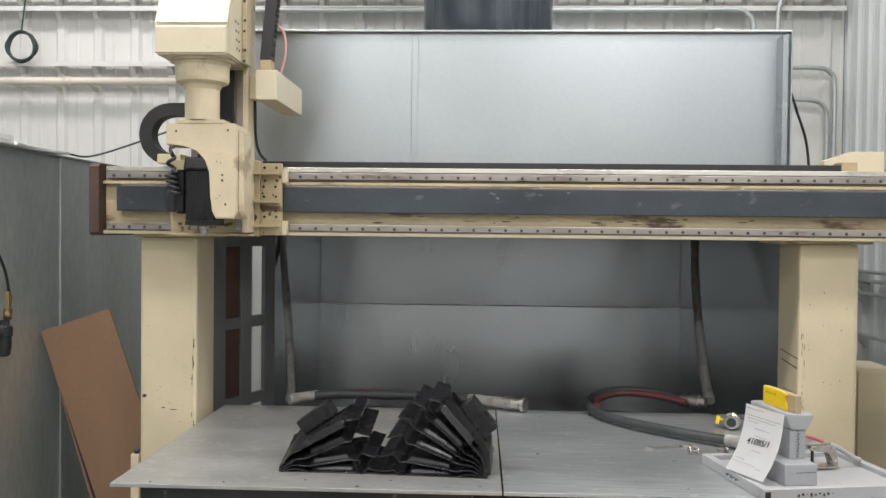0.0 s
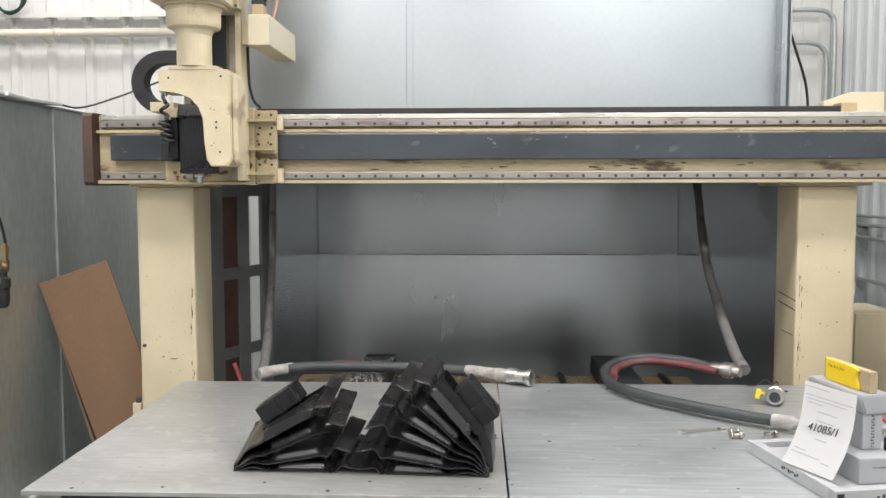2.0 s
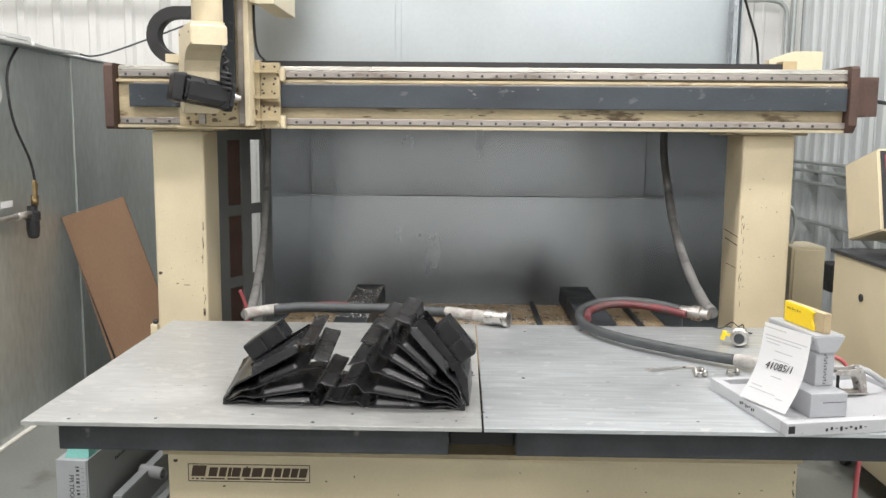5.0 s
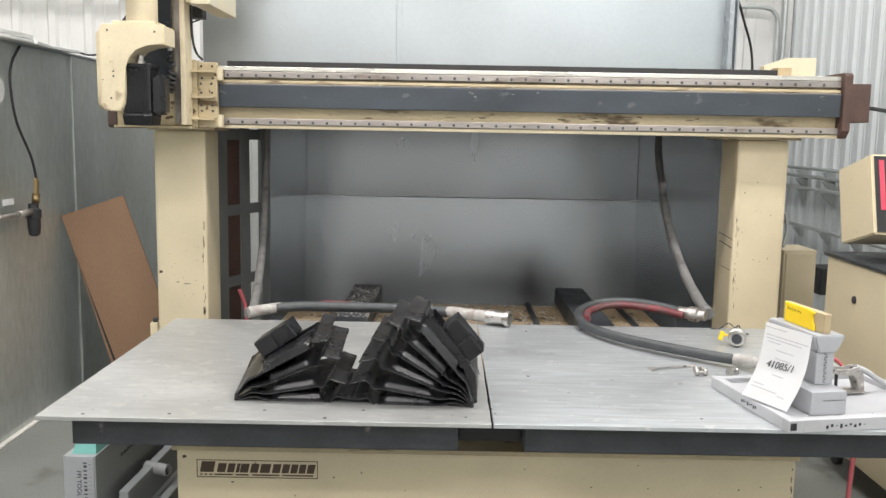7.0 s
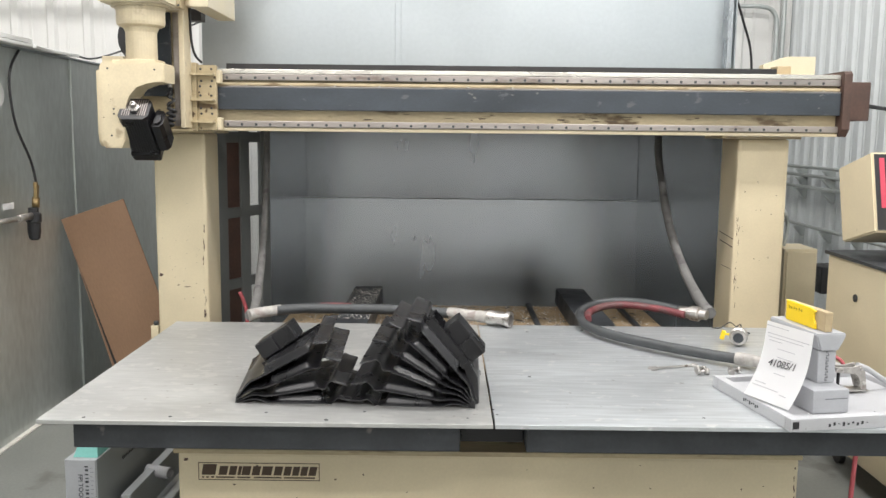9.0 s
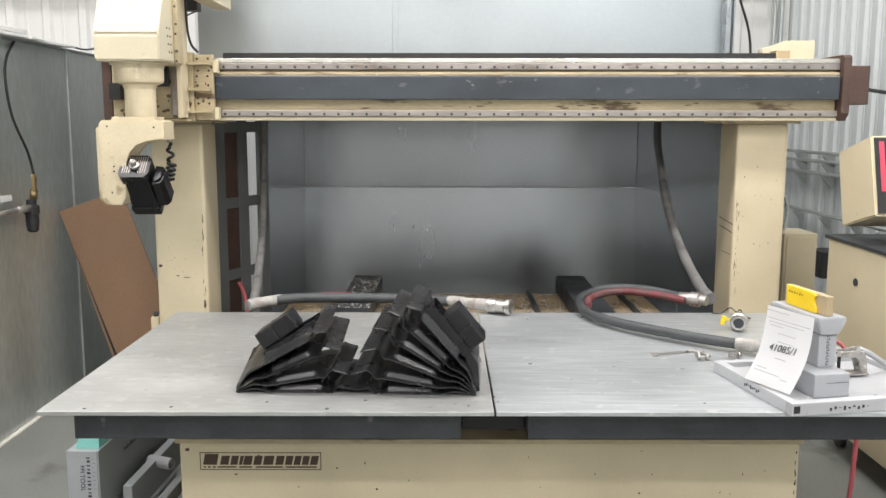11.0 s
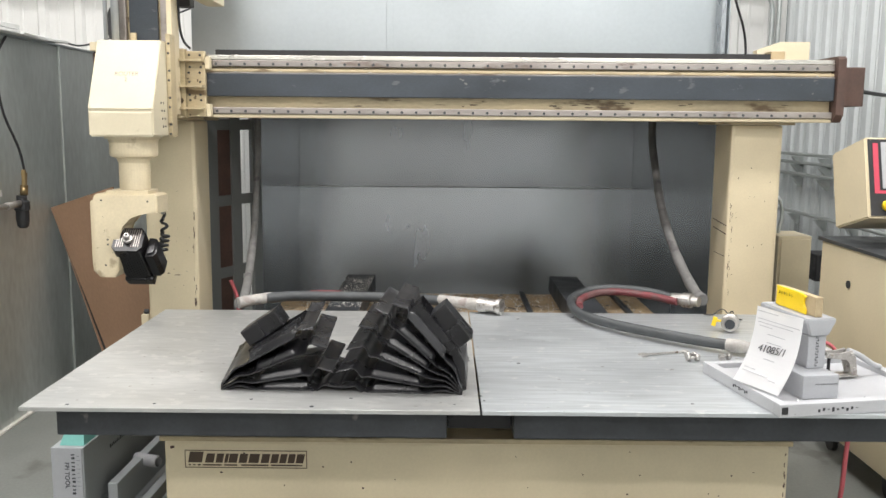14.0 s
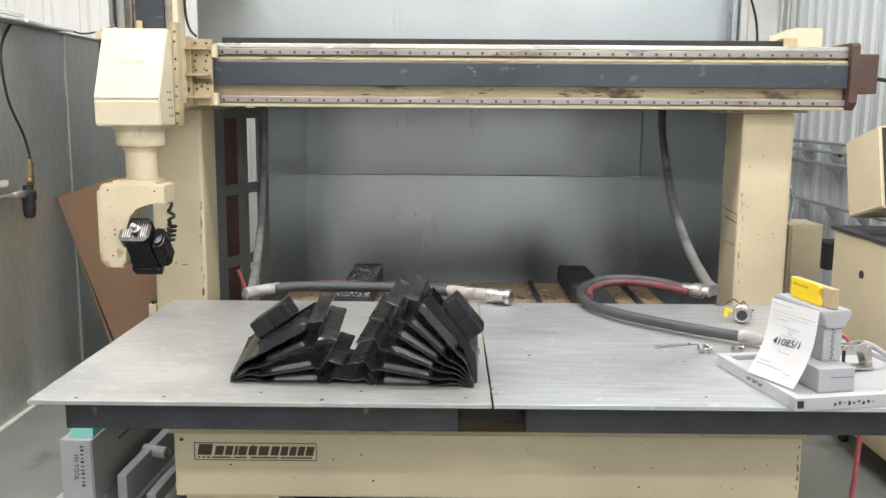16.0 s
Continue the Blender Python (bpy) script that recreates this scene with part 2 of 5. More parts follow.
def tube(bm, points, r, n=10, steps=8, mat=0, rough=0.0):
    """A round hose or cable along a smooth path."""
    path = smooth_path(points, steps)
    rings, ref = [], None
    for i, p in enumerate(path):
        d = (path[min(i + 1, len(path) - 1)] - path[max(i - 1, 0)]).normalized()
        if ref is None:
            ref = d.orthogonal().normalized()
        ref = (ref - d * ref.dot(d)).normalized()
        side = d.cross(ref)
        rr = r(i / (len(path) - 1)) if callable(r) else r
        rr *= 1 + rough * (noise.noise(p * 25))
        rings.append([bm.verts.new(p + rr * (math.cos(a) * ref + math.sin(a) * side)) for a in (2 * math.pi * k / n for k in range(n))])
    for a, b in zip(rings, rings[1:]):
        for k in range(n):
            f = bm.faces.new((a[k], a[(k + 1) % n], b[(k + 1) % n], b[k]))
            f.smooth, f.material_index = True, mat
    bm.faces.new(rings[0][::-1]).material_index = mat
    bm.faces.new(rings[-1]).material_index = mat


def prism(bm, outline, axis, lo, hi, mat=0):
    """Extrude an outline of (a, b) pairs along x, y or z."""
    def at(a, b, c):
        return {"x": (c, a, b), "y": (a, c, b), "z": (a, b, c)}[axis]
    v0 = [bm.verts.new(at(a, b, lo)) for a, b in outline]
    v1 = [bm.verts.new(at(a, b, hi)) for a, b in outline]
    n = len(outline)
    fs = [bm.faces.new(v0[::-1]), bm.faces.new(v1)]
    fs += [bm.faces.new((v0[i], v0[(i + 1) % n], v1[(i + 1) % n], v1[i])) for i in range(n)]
    for f in fs:
        f.material_index = mat
    return v0 + v1


def mesh_of(name, bm, mats):
    bmesh.ops.recalc_face_normals(bm, faces=bm.faces)
    me = bpy.data.meshes.new(name)
    bm.to_mesh(me)
    bm.free()
    for m in (mats if isinstance(mats, (list, tuple)) else [mats]):
        me.materials.append(m)
    return me


def part(name, bm, mats, parent=None, label=""):
    ob = new(name, mesh_of(name, bm, mats))
    ob.parent = parent
    return tagged(ob, label)


def thing(name, label, category, group="", at=None):
    ob = new(name)
    ob.empty_display_size = 0.1
    if at is not None:
        ob.matrix_basis = at
    return tagged(ob, label, category, group)


def structure(name, bm, mats, label, parent=None):
    return tagged(part(name, bm, mats, parent), label, kind="structure")


def solid(name, dims, mat, parent=None, bevel=0.0, label="", m=None):
    bm = bmesh.new()
    box(bm, *dims, bevel=bevel, m=m)
    return part(name, bm, mat, parent, label)


def bars(name, parent, mat, rects, m, lift=0.001):
    """Print as plain bars: (x0, x1, y0, y1) in the plane of the pose m."""
    for x0, x1, y0, y1 in rects:
        bm = bmesh.new()
        box(bm, x0, x1, y0, y1, 0, lift, m=m)
        ob = part(name, bm, mat, parent)
    return ob


def letters(name, text, size, mat, parent, m):
    cu = bpy.data.curves.new(name, "FONT")
    cu.body, cu.size, cu.extrude = text, size, 0.0006
    cu.align_x, cu.align_y = "CENTER", "CENTER"
    tmp = bpy.data.objects.new(name, cu)
    scene.collection.objects.link(tmp)
    me = bpy.data.meshes.new_from_object(tmp.evaluated_get(bpy.context.evaluated_depsgraph_get()))
    bpy.data.objects.remove(tmp)
    me.transform(m)
    me.materials.clear()
    me.materials.append(mat)
    ob = new(name, me)
    ob.parent = parent
    return ob


# ---- the building ----
def siding(name, length, height, mat, label, m, pitch=0.333, rib=0.03):
    """Ribbed metal siding, as one sheet with real ribs, facing -y."""
    bm = bmesh.new()
    xs = []
    n = int(length / pitch)
    for i in range(n + 1):
        c = i * pitch
        xs += [(c - 0.055, 0), (c - 0.03, -rib), (c + 0.03, -rib), (c + 0.055, 0), (c + pitch * 0.37, 0), (c + pitch * 0.39, -0.006), (c + pitch * 0.44, -0.006), (c + pitch * 0.46, 0)]
    out = [(a, b) for a, b in xs] + [(xs[-1][0], 0.06), (xs[0][0], 0.06)]
    prism(bm, out, "z", 0, height)
    bmesh.ops.transform(bm, matrix=m, verts=bm.verts)
    return structure(name, bm, mat, label)


bm = bmesh.new()
box(bm, -6.2, 3.2, -6.2, 5.8, -0.2, 0)
floor = structure("floor", bm, CONCRETE, "grey stained concrete workshop floor")
bm = bmesh.new()
box(bm, -6.2, 3.2, -6.2, 5.8, 5.3, 5.4)
structure("ceiling", bm, WHITE_WALL, "pale metal workshop ceiling")
siding("wall_north", 9.3, 5.3, WHITE_WALL, "white ribbed metal wall", pose(-6.15, 5.45, 0))
siding("wall_east", 11.7, 5.3, BLUE_WALL, "pale blue-white ribbed metal wall", pose(3.02, 5.42, 0, 0, 0, -90), 0.2, 0.022)
bm = bmesh.new()
box(bm, -6.3, -6.2, -6.2, 5.8, 0, 5.3)
structure("wall_west", bm, WHITE_WALL, "white workshop wall")
bm = bmesh.new()
box(bm, -6.2, 3.2, -6.3, -6.2, 0, 5.3)
structure("wall_south", bm, WHITE_WALL, "white workshop wall")


def wall_girt(z, x1=2.95):
    bm = bmesh.new()
    box(bm, -6.1, x1, 5.3, 5.42, z, z + 0.006)
    box(bm, -6.1, x1, 5.3, 5.306, z - 0.035, z)
    for k in range(int((x1 + 5.82) / 0.333)):
        prism(bm, [(5.31, z - 0.001), (5.419, z - 0.001), (5.419, z - 0.085), (5.40, z - 0.085)], "x", -5.84 + k * 0.333, -5.80 + k * 0.333)
    tagged(part("wall_girt", bm, WHITE_WALL), "white steel girt across the ribbed wall", "wall girt", "wall girts", "structure")


wall_girt(3.22, -1.0)
wall_girt(3.70)
wall_girt(3.80)

wp = thing("wall_pipe", "cream painted pipe clamped along the white wall", "pipe")
bm = bmesh.new()
cyl(bm, (-6.1, 5.29, 3.05), (-2.5, 5.29, 3.05), 0.036, n=16)
part("pipe", bm, WHITE_PIPE, wp)
bm = bmesh.new()
cyl(bm, (-3.72, 5.29, 3.05), (-3.66, 5.29, 3.05), 0.042, n=16)
part("sleeve", bm, WHITE_PIPE, wp)
for i in range(9):
    bm = bmesh.new()
    prism(bm, [(5.27, 3.013), (5.45, 3.013), (5.45, 2.98), (5.40, 2.98)], "x", -5.82 + i * 0.333 - 0.02, -5.82 + i * 0.333 + 0.02)
    part("clamp", bm, WHITE_PIPE, wp)

bm = bmesh.new()
tube(bm, [(-4.09 + (0.12 + 0.013 * math.sin(i * 0.37)) * math.cos(i * 0.5), 5.26 + 0.016 * math.sin(i * 0.7), 3.34 + (0.125 + 0.012 * math.cos(i * 0.43)) * math.sin(i * 0.5)) for i in range(52)], 0.011, 8, 3)
tube(bm, [(-4.09, 5.26, 3.47), (-4.08, 5.27, 3.6), (-4.05, 5.28, 3.9)], 0.007, 6)
tagged(part("cord_coil", bm, GREEN_CORD), "coiled dark green cord hung on the white wall", "cord")


# ---- tall sheet metal enclosure on the west side ----
side = thing("sheet_enclosure", "tall grey galvanised sheet metal enclosure side", "enclosure")
for y0, y1 in ((-1.2, 0.52), (0.53, 1.72), (1.73, 2.92), (2.93, 5.25)):
    solid("panel", (-2.66, -2.6, y0, y1, 0.0, 2.2), GALV_TANK, side, 0.004)
for y in (0.525, 1.725, 2.925):
    solid("seam_strip", (-2.6, -2.585, y - 0.02, y + 0.02, 0.02, 2.2), GALV_TANK, side, 0.004)
solid("top_flange", (-2.68, -2.585, -1.2, 5.25, 2.2, 2.212), GALV, side, 0.002)
solid("floor_caulk", (-2.6, -2.57, -1.2, 5.25, 0.0, 0.012), CHALK, side, 0.004, "white caulk line along the floor")

rng = random.Random(4)
bm = bmesh.new()
for i in range(5):
    y = 1.5 + i * 0.3
    box(bm, -0.06, 0.08, -0.16, 0.16, 0, 0.018, 0.004, pose(-2.6, y, 2.213, 0, rng.uniform(0, 4), rng.uniform(-14, 14)))
box(bm, -2.70, -2.53, 1.62, 2.28, 2.236, 2.262, 0.004)
box(bm, -2.68, -2.55, 2.1, 2.75, 2.214, 2.232, 0.004)
tagged(part("foam_scraps", bm, FOAM), "white foam strips lying on the enclosure edge", "foam strips", kind="stuff")
bm = bmesh.new()
tube(bm, [(-2.57, 1.4, 2.22), (-2.57, 1.9, 2.235), (-2.58, 2.5, 2.225), (-2.57, 2.95, 2.225), (-2.5, 3.2, 2.24), (-2.1, 3.4, 2.42), (-1.75, 3.6, 2.6)], 0.006, 8)
tagged(part("loose_cable", bm, RUBBER), "grey cable slung from the enclosure edge", "cable")

reg = thing("air_regulator", "air filter regulator with brass fitting on enclosure wall", "regulator", at=pose(-0.02, -0.155, 0.075))
bm = bmesh.new()
lathe(bm, [(0.02, 0), (0.03, 0.01), (0.036, 0.05), (0.036, 0.10), (0.042, 0.105), (0.042, 0.15), (0.028, 0.16), (0.028, 0.185)], 16, pose(-2.5, 2.32, 1.05))
part("bowl", bm, RUBBER_BLACK, reg)
bm = bmesh.new()
cyl(bm, (-2.5, 2.35, 1.235), (-2.5, 2.36, 1.29), 0.022, n=8)
cyl(bm, (-2.5, 2.36, 1.29), (-2.5, 2.375, 1.36), 0.014, n=12)
box(bm, -2.49, -2.47, 2.31, 2.33, 1.29, 1.38, 0.003)
part("brass_valve", bm, BRASS, reg, "brass valve")
bm = bmesh.new()
cyl(bm, (-2.5, 1.85, 1.19), (-2.5, 2.2, 1.19), 0.015, n=12)
cyl(bm, (-2.5, 2.14, 1.19), (-2.5, 2.3, 1.19), 0.021, n=12)
cyl(bm, (-2.58, 1.86, 1.19), (-2.5, 1.86, 1.19), 0.015, n=12)
part("pipe_nipple", bm, STEEL, reg)
bm = bmesh.new()
tube(bm, [(-2.5, 2.375, 1.36), (-2.51, 2.34, 1.5), (-2.53, 2.23, 1.70), (-2.54, 2.2, 1.9), (-2.55, 2.25, 2.02), (-2.58, 2.42, 2.13)], 0.0075, 8)
part("air_hose", bm, RUBBER_BLACK, reg)
bm = bmesh.new()
cyl(bm, (-2.6, 1.985, 1.94), (-2.596, 1.985, 1.94), 0.07, n=24)
tagged(part("round_label", bm, PAPER), "round white label stuck on the grey enclosure", "label")
bm = bmesh.new()
box(bm, -2.6, -2.597, 1.98, 2.1, 1.31, 1.345)
tagged(part("paper_label", bm, PAPER), "small white paper label on the grey enclosure", "label")

# leaning board
board = thing("leaning_board", "brown hardboard sheet leaning tilted against grey enclosure", "board", at=pose(-2.598, 2.70, 1.19, 0, -18.8, 0))
solid("board_face", (0, 0.42, -0.012, 0, -1.22, 0), WOOD, board, 0.001)
back = solid("second_board", (0.004, 0.42, 0.006, 0.022, -1.215, -0.004), WOOD, board, 0.001, "second board behind the first")
back.matrix_basis = pose(-0.008, 0, -0.02, 0, 2.2, 0)
# black sheet standing for the dark gap between the two boards
gap = solid("board_gap_shade", (0.002, 0.41, 0.001, 0.005, -1.2, -0.01), RUBBER_BLACK, board)
gap.matrix_basis = pose(-0.003, 0, 0, 0, 1.2, 0)

# ---- dust booth behind the gantry ----
booth = thing("dust_booth", "grey galvanised dust collection booth with open front", "dust booth")


def booth_panel(name, x0, x1, y0, y1, z0, z1, mat, label=""):
    return solid(name, (x0, x1, y0, y1, z0, z1), mat, booth, 0.003, label)


booth_panel("front_panel", -1.70, -0.478, 2.77, 2.775, 1.95, 2.905, GALV)
booth_panel("front_panel", -0.474, 1.60, 2.77, 2.775, 1.95, 2.905, GALV)
booth_panel("seam_strip", -0.494, -0.458, 2.762, 2.769, 1.95, 2.89, GALV)
booth_panel("top_trim", -1.72, 1.62, 2.735, 2.78, 2.905, 2.917, GALV, "folded edge trim")
booth_panel("side_trim", 1.603, 1.612, 2.72, 2.80, 1.9, 2.903, GALV, "folded edge trim")
booth_panel("roof", -1.70, 1.62, 2.785, 5.06, 2.88, 2.9, GALV)
booth_panel("back_panel", -1.55, 1.56, 5.0, 5.02, 1.176, 2.88, GALV_DARK)
bm = bmesh.new()
prism(bm, [(4.995, 1.172), (5.02, 1.172), (5.02, 0.0), (4.885, 0.0)], "x", -1.55, 1.56)
part("back_panel", bm, GALV_DARK, booth, "lower back sheet leaning slightly")
# unseen bright sheet, added to lighten what the lower back sheet reflects
booth_panel("unseen_floor_reflector", -1.41, 1.535, 3.24, 4.88, 0.02, 0.04, GALV)
booth_panel("side_panel", -1.44, -1.415, 3.36, 4.985, 0.0, 2.875, GALV_DARK)
booth_panel("side_panel", 1.54, 1.57, 2.665, 4.985, 0.0, 2.875, GALV_DARK)
bm = bmesh.new()
cyl(bm, (0, 0, 0), (0, 0.006, 0), 0.006, n=8)
rivet_mesh = mesh_of("rivet", bm, STEEL)
for i in range(22):
    o = new("rivet", rivet_mesh)
    o.parent = booth
    o.location = (-1.6 + i * 0.15, 2.7645, 2.86 if i % 2 else 2.15)
bm = bmesh.new()
lathe(bm, [(0.05, 0.0), (0.05, 0.03), (0.045, 0.055), (0.03, 0.072), (0.01, 0.08)], 20, pose(1.27, 2.98, 2.9))
for f in bm.faces:
    f.smooth = len(f.verts) == 4
part("vent_cap", bm, WHITE_PIPE, booth, "white round vent cap")
# dark glazed door at the booth's side
door = thing("booth_door", "dark grey booth door with clear and brown panes", "door", at=pose(-1.655, 2.82, 0, 0, 0, 66))
dl = 0.60
solid("hinge_post", (-0.16, -0.002, 0.0, 0.03, 0.0, 2.0), DARK_DOOR, door, 0.004)
solid("stile", (0, 0.13, 0, 0.03, 0.1, 2.0), DARK_DOOR, door, 0.004)
solid("stile", (0.27, 0.37, 0, 0.03, 0.1, 2.0), DARK_DOOR, door, 0.004)
solid("stile", (0.50, dl, 0, 0.03, 0.1, 2.0), DARK_DOOR, door, 0.004)
for zz in (0.1, 0.70, 1.18, 1.68, 1.96):
    solid("crossbar", (0.13, 0.27, 0.002, 0.028, zz, zz + 0.07), DARK_DOOR, door, 0.003)
    solid("crossbar", (0.37, 0.50, 0.002, 0.028, zz, zz + 0.07), DARK_DOOR, door, 0.003)
for a, b in ((0.17, 0.70), (0.77, 1.18), (1.25, 1.68), (1.75, 1.96)):
    solid("brown_pane", (0.13, 0.27, 0.012, 0.018, a, b), BROWN if a < 1.7 else PAPER, door, 0, "brown board pane" if a < 1.7 else "white paper pane")
    pane = solid("clear_pane", (0.37, 0.50, 0.012, 0.016, a, b), PANE, door, 0, "clear pane onto the white wall behind")
    pane.visible_shadow = False
bm = bmesh.new()
tube(bm, [(-1.40, 2.6, 0.012), (-1.405, 2.6, 0.4), (-1.415, 2.6, 0.62), (-1.43, 2.6, 0.69), (-1.455, 2.6, 0.755)], 0.012, 8)
tagged(part("red_cable", bm, RED), "short red cable end beside the booth door", "cable")

# duct on the booth roof
duct = thing("exhaust_duct", "large glossy black exhaust duct rising from booth roof", "duct")
bm = bmesh.new()
lathe(bm, [(0.425, 2.9), (0.425, 3.6), (0.425, 5.28)], 48, pose(-0.062, 3.62, 0))
for f in bm.faces:
    f.smooth = len(f.verts) == 4
part("pipe", bm, DUCT, duct)
bm = bmesh.new()
lathe(bm, [(0.44, 2.9), (0.44, 2.93), (0.427, 2.935)], 48, pose(-0.062, 3.62, 0))
part("collar", bm, DUCT, duct)


# conduits
def conduit(points, r, label, straps=()):
    ob = thing("conduit", label, "conduit", "conduits on the metal wall")
    bm = bmesh.new()
    tube(bm, points, r, 10, 6)
    part("pipe", bm, CONDUIT, ob)
    for p in straps:
        bm = bmesh.new()
        box(bm, -0.012, 0.012, -0.03, 0.045, -0.035, 0.035, 0.003, Matrix.Translation(p))
        part("strap", bm, CONDUIT, ob)
    return ob


for z in (1.50, 1.43, 1.33, 1.0):
    ob = thing("conduit", "grey steel conduit on brackets along pale ribbed wall", "conduit", "conduits on the metal wall")
    bm = bmesh.new()
    cyl(bm, (2.93, 2.2, z), (2.93, 5.3, z), 0.015, n=10)
    part("pipe", bm, CONDUIT, ob)
    for k in range(5):
        y = 2.7 + k * 0.55
        bm = bmesh.new()
        prism(bm, [(2.90, z - 0.02), (3.0, z - 0.02), (3.0, z - 0.11), (2.98, z - 0.11)], "y", y - 0.02, y + 0.02)
        part("bracket", bm, CONDUIT, ob)
for dz, dx in ((0.05, 0.0), (-0.22, -0.06)):
    conduit([(1.7, 5.32, 3.14 + dz), (2.4, 5.32, 3.14 + dz), (2.72 + dx, 5.32, 3.14 + dz), (2.83 + dx, 5.32, 3.10 + dz), (2.87 + dx, 5.32, 2.98 + dz), (2.87 + dx, 5.32, 2.4), (2.87 + dx, 5.32, 1.2)], 0.02,
            "bent grey conduit on white ribbed wall")
conduit([(-2.4, 5.26, 3.66), (1.4, 5.26, 3.66), (1.99, 5.26, 3.66), (2.12, 5.26, 3.62), (2.17, 5.26, 3.50), (2.17, 5.26, 3.0)], 0.024, "long grey conduit under the white girt")
conduit([(2.37, 5.26, 3.3), (2.37, 5.26, 3.6), (2.40, 5.26, 3.74), (2.48, 5.26, 3.82), (2.9, 5.26, 3.84)], 0.02, "bent grey conduit on white ribbed wall")
bm = bmesh.new()
tube(bm, [(1.66, 2.9, 2.62), (1.72, 2.95, 2.5), (1.80, 3.0, 2.3), (1.82, 3.0, 2.0), (1.82, 3.0, 1.6)], 0.008, 8)
tagged(part("hanging_cable", bm, RUBBER_BLACK), "black cable hanging down beside the booth", "cable")
jb = thing("electric_box", "tall cream steel electrical box behind the column", "electric box")
solid("body", (2.08, 2.30, 2.95, 3.25, 0.0, 1.02), CREAM, jb, 0.008)
solid("door", (2.095, 2.285, 2.938, 2.949, 0.05, 1.0), CREAM, jb, 0.004)
bm = bmesh.new()
tube(bm, [(2.13, 3.1, 1.02), (2.15, 3.1, 1.15), (2.12, 3.1, 1.26), (2.05, 3.15, 1.3)], 0.012, 8)
part("cable", bm, CONDUIT, jb)
tb = thing("dark_box", "small black box fixed on pale ribbed wall", "box")
solid("body", (2.62, 3.0, 3.6, 3.85, 0.60, 0.80), RUBBER_BLACK, tb, 0.01)

# ---- machine base ----
base = thing("machine_base", "cream painted steel machine base standing on feet", "machine base")
solid("body", (-1.19, 1.20, 0.435, 3.22, 0.27, 0.525), CREAM, base, 0.012)
solid("top_lip", (-1.205, 1.21, 0.425, 3.22, 0.526, 0.545), CREAM_DIRTY, base, 0.004)
for x0, x1 in ((-1.16, -0.80), (0.86, 1.14)):
    solid("foot", (x0, x1, 0.47, 0.8, 0.0, 0.269), CREAM, base, 0.006)
    solid("foot", (x0, x1, 2.85, 3.2, 0.0, 0.269), CREAM, base, 0.006)
solid("bed_top", (-1.19, 1.20, 0.6, 3.22, 0.546, 0.56), BED, base, 0.002, "dusty tan bed top with plastic chips")
for x in (-0.80, 0.62):
    bm = bmesh.new()
    prism(bm, [(0.5, 0.561), (3.36, 0.561), (3.30, 0.675), (0.5, 0.675)], "x", x, x + 0.19)
    part("way_cover", bm, DARK_STEEL, base, "dark slide cover")
for x in (0.40, 1.02):
    solid("guide_strip", (x, x + 0.03, 0.6, 3.21, 0.561, 0.585), DARK_STEEL, base, 0.003)
pl = bars("name_plate", base, INK_BROWN, [(0, 0.468, 0, 0.003), (0, 0.468, 0.068, 0.071), (0, 0.003, 0, 0.071), (0.465, 0.468, 0, 0.071)], pose(-1.112, 0.4345, 0.418, 90))
plate_pose = pose(-1.112, 0.4345, 0.418, 90)
for r in ((0.014, 0.022), (0.030, 0.040), (0.048, 0.060), (0.068, 0.14), (0.15, 0.20), (0.215, 0.32), (0.33, 0.45)):
    bars("name_line", base, INK_BROWN, [(r[0], r[1], 0.009, 0.0145)], plate_pose)
x = 0.012
for i, w in enumerate((0.066, 0.040, 0.034, 0.016, 0.040, 0.038, 0.048, 0.038, 0.034, 0.032, 0.032, 0.036)):
    bm = bmesh.new()
    h = 0.064 if i == 0 else 0.057
    prism(bm, [(x, 0.021), (x + w * 0.80, 0.021), (x + w * 0.80 + 0.008, h), (x + 0.008, h)], "z", 0.0, 0.001)
    bmesh.ops.transform(bm, matrix=plate_pose, verts=bm.verts)
    part("name_mark", bm, INK_BROWN, base)
    x += w * 0.985
rng = random.Random(8)
bm = bmesh.new()
for i in range(5200):
    x = rng.gauss(-0.25, 0.5) if i % 3 else rng.uniform(-1.15, 1.15)
    y = rng.uniform(2.2, 3.21)
    on = -0.80 < x < -0.61 and y < 3.28
    z = 0.676 if on else 0.561
    if abs(x) > 1.17 or (0.61 < x < 0.82):
        continue
    s = rng.uniform(0.003, 0.009)
    v = [bm.verts.new((x + rng.uniform(-s, s), y + rng.uniform(-s, s), z + h)) for h in (0, 0.001, 0.0005, s)]
    for f in ((0, 1, 2), (0, 1, 3), (1, 2, 3), (0, 2, 3)):
        bm.faces.new([v[k] for k in f])
tagged(part("plastic_chips", bm, CHIPS), "grey plastic chips scattered over machine bed", "chips", kind="stuff")

# ---- gantry ----
gantry = thing("gantry", "cream painted steel gantry with two columns and beam", "gantry")
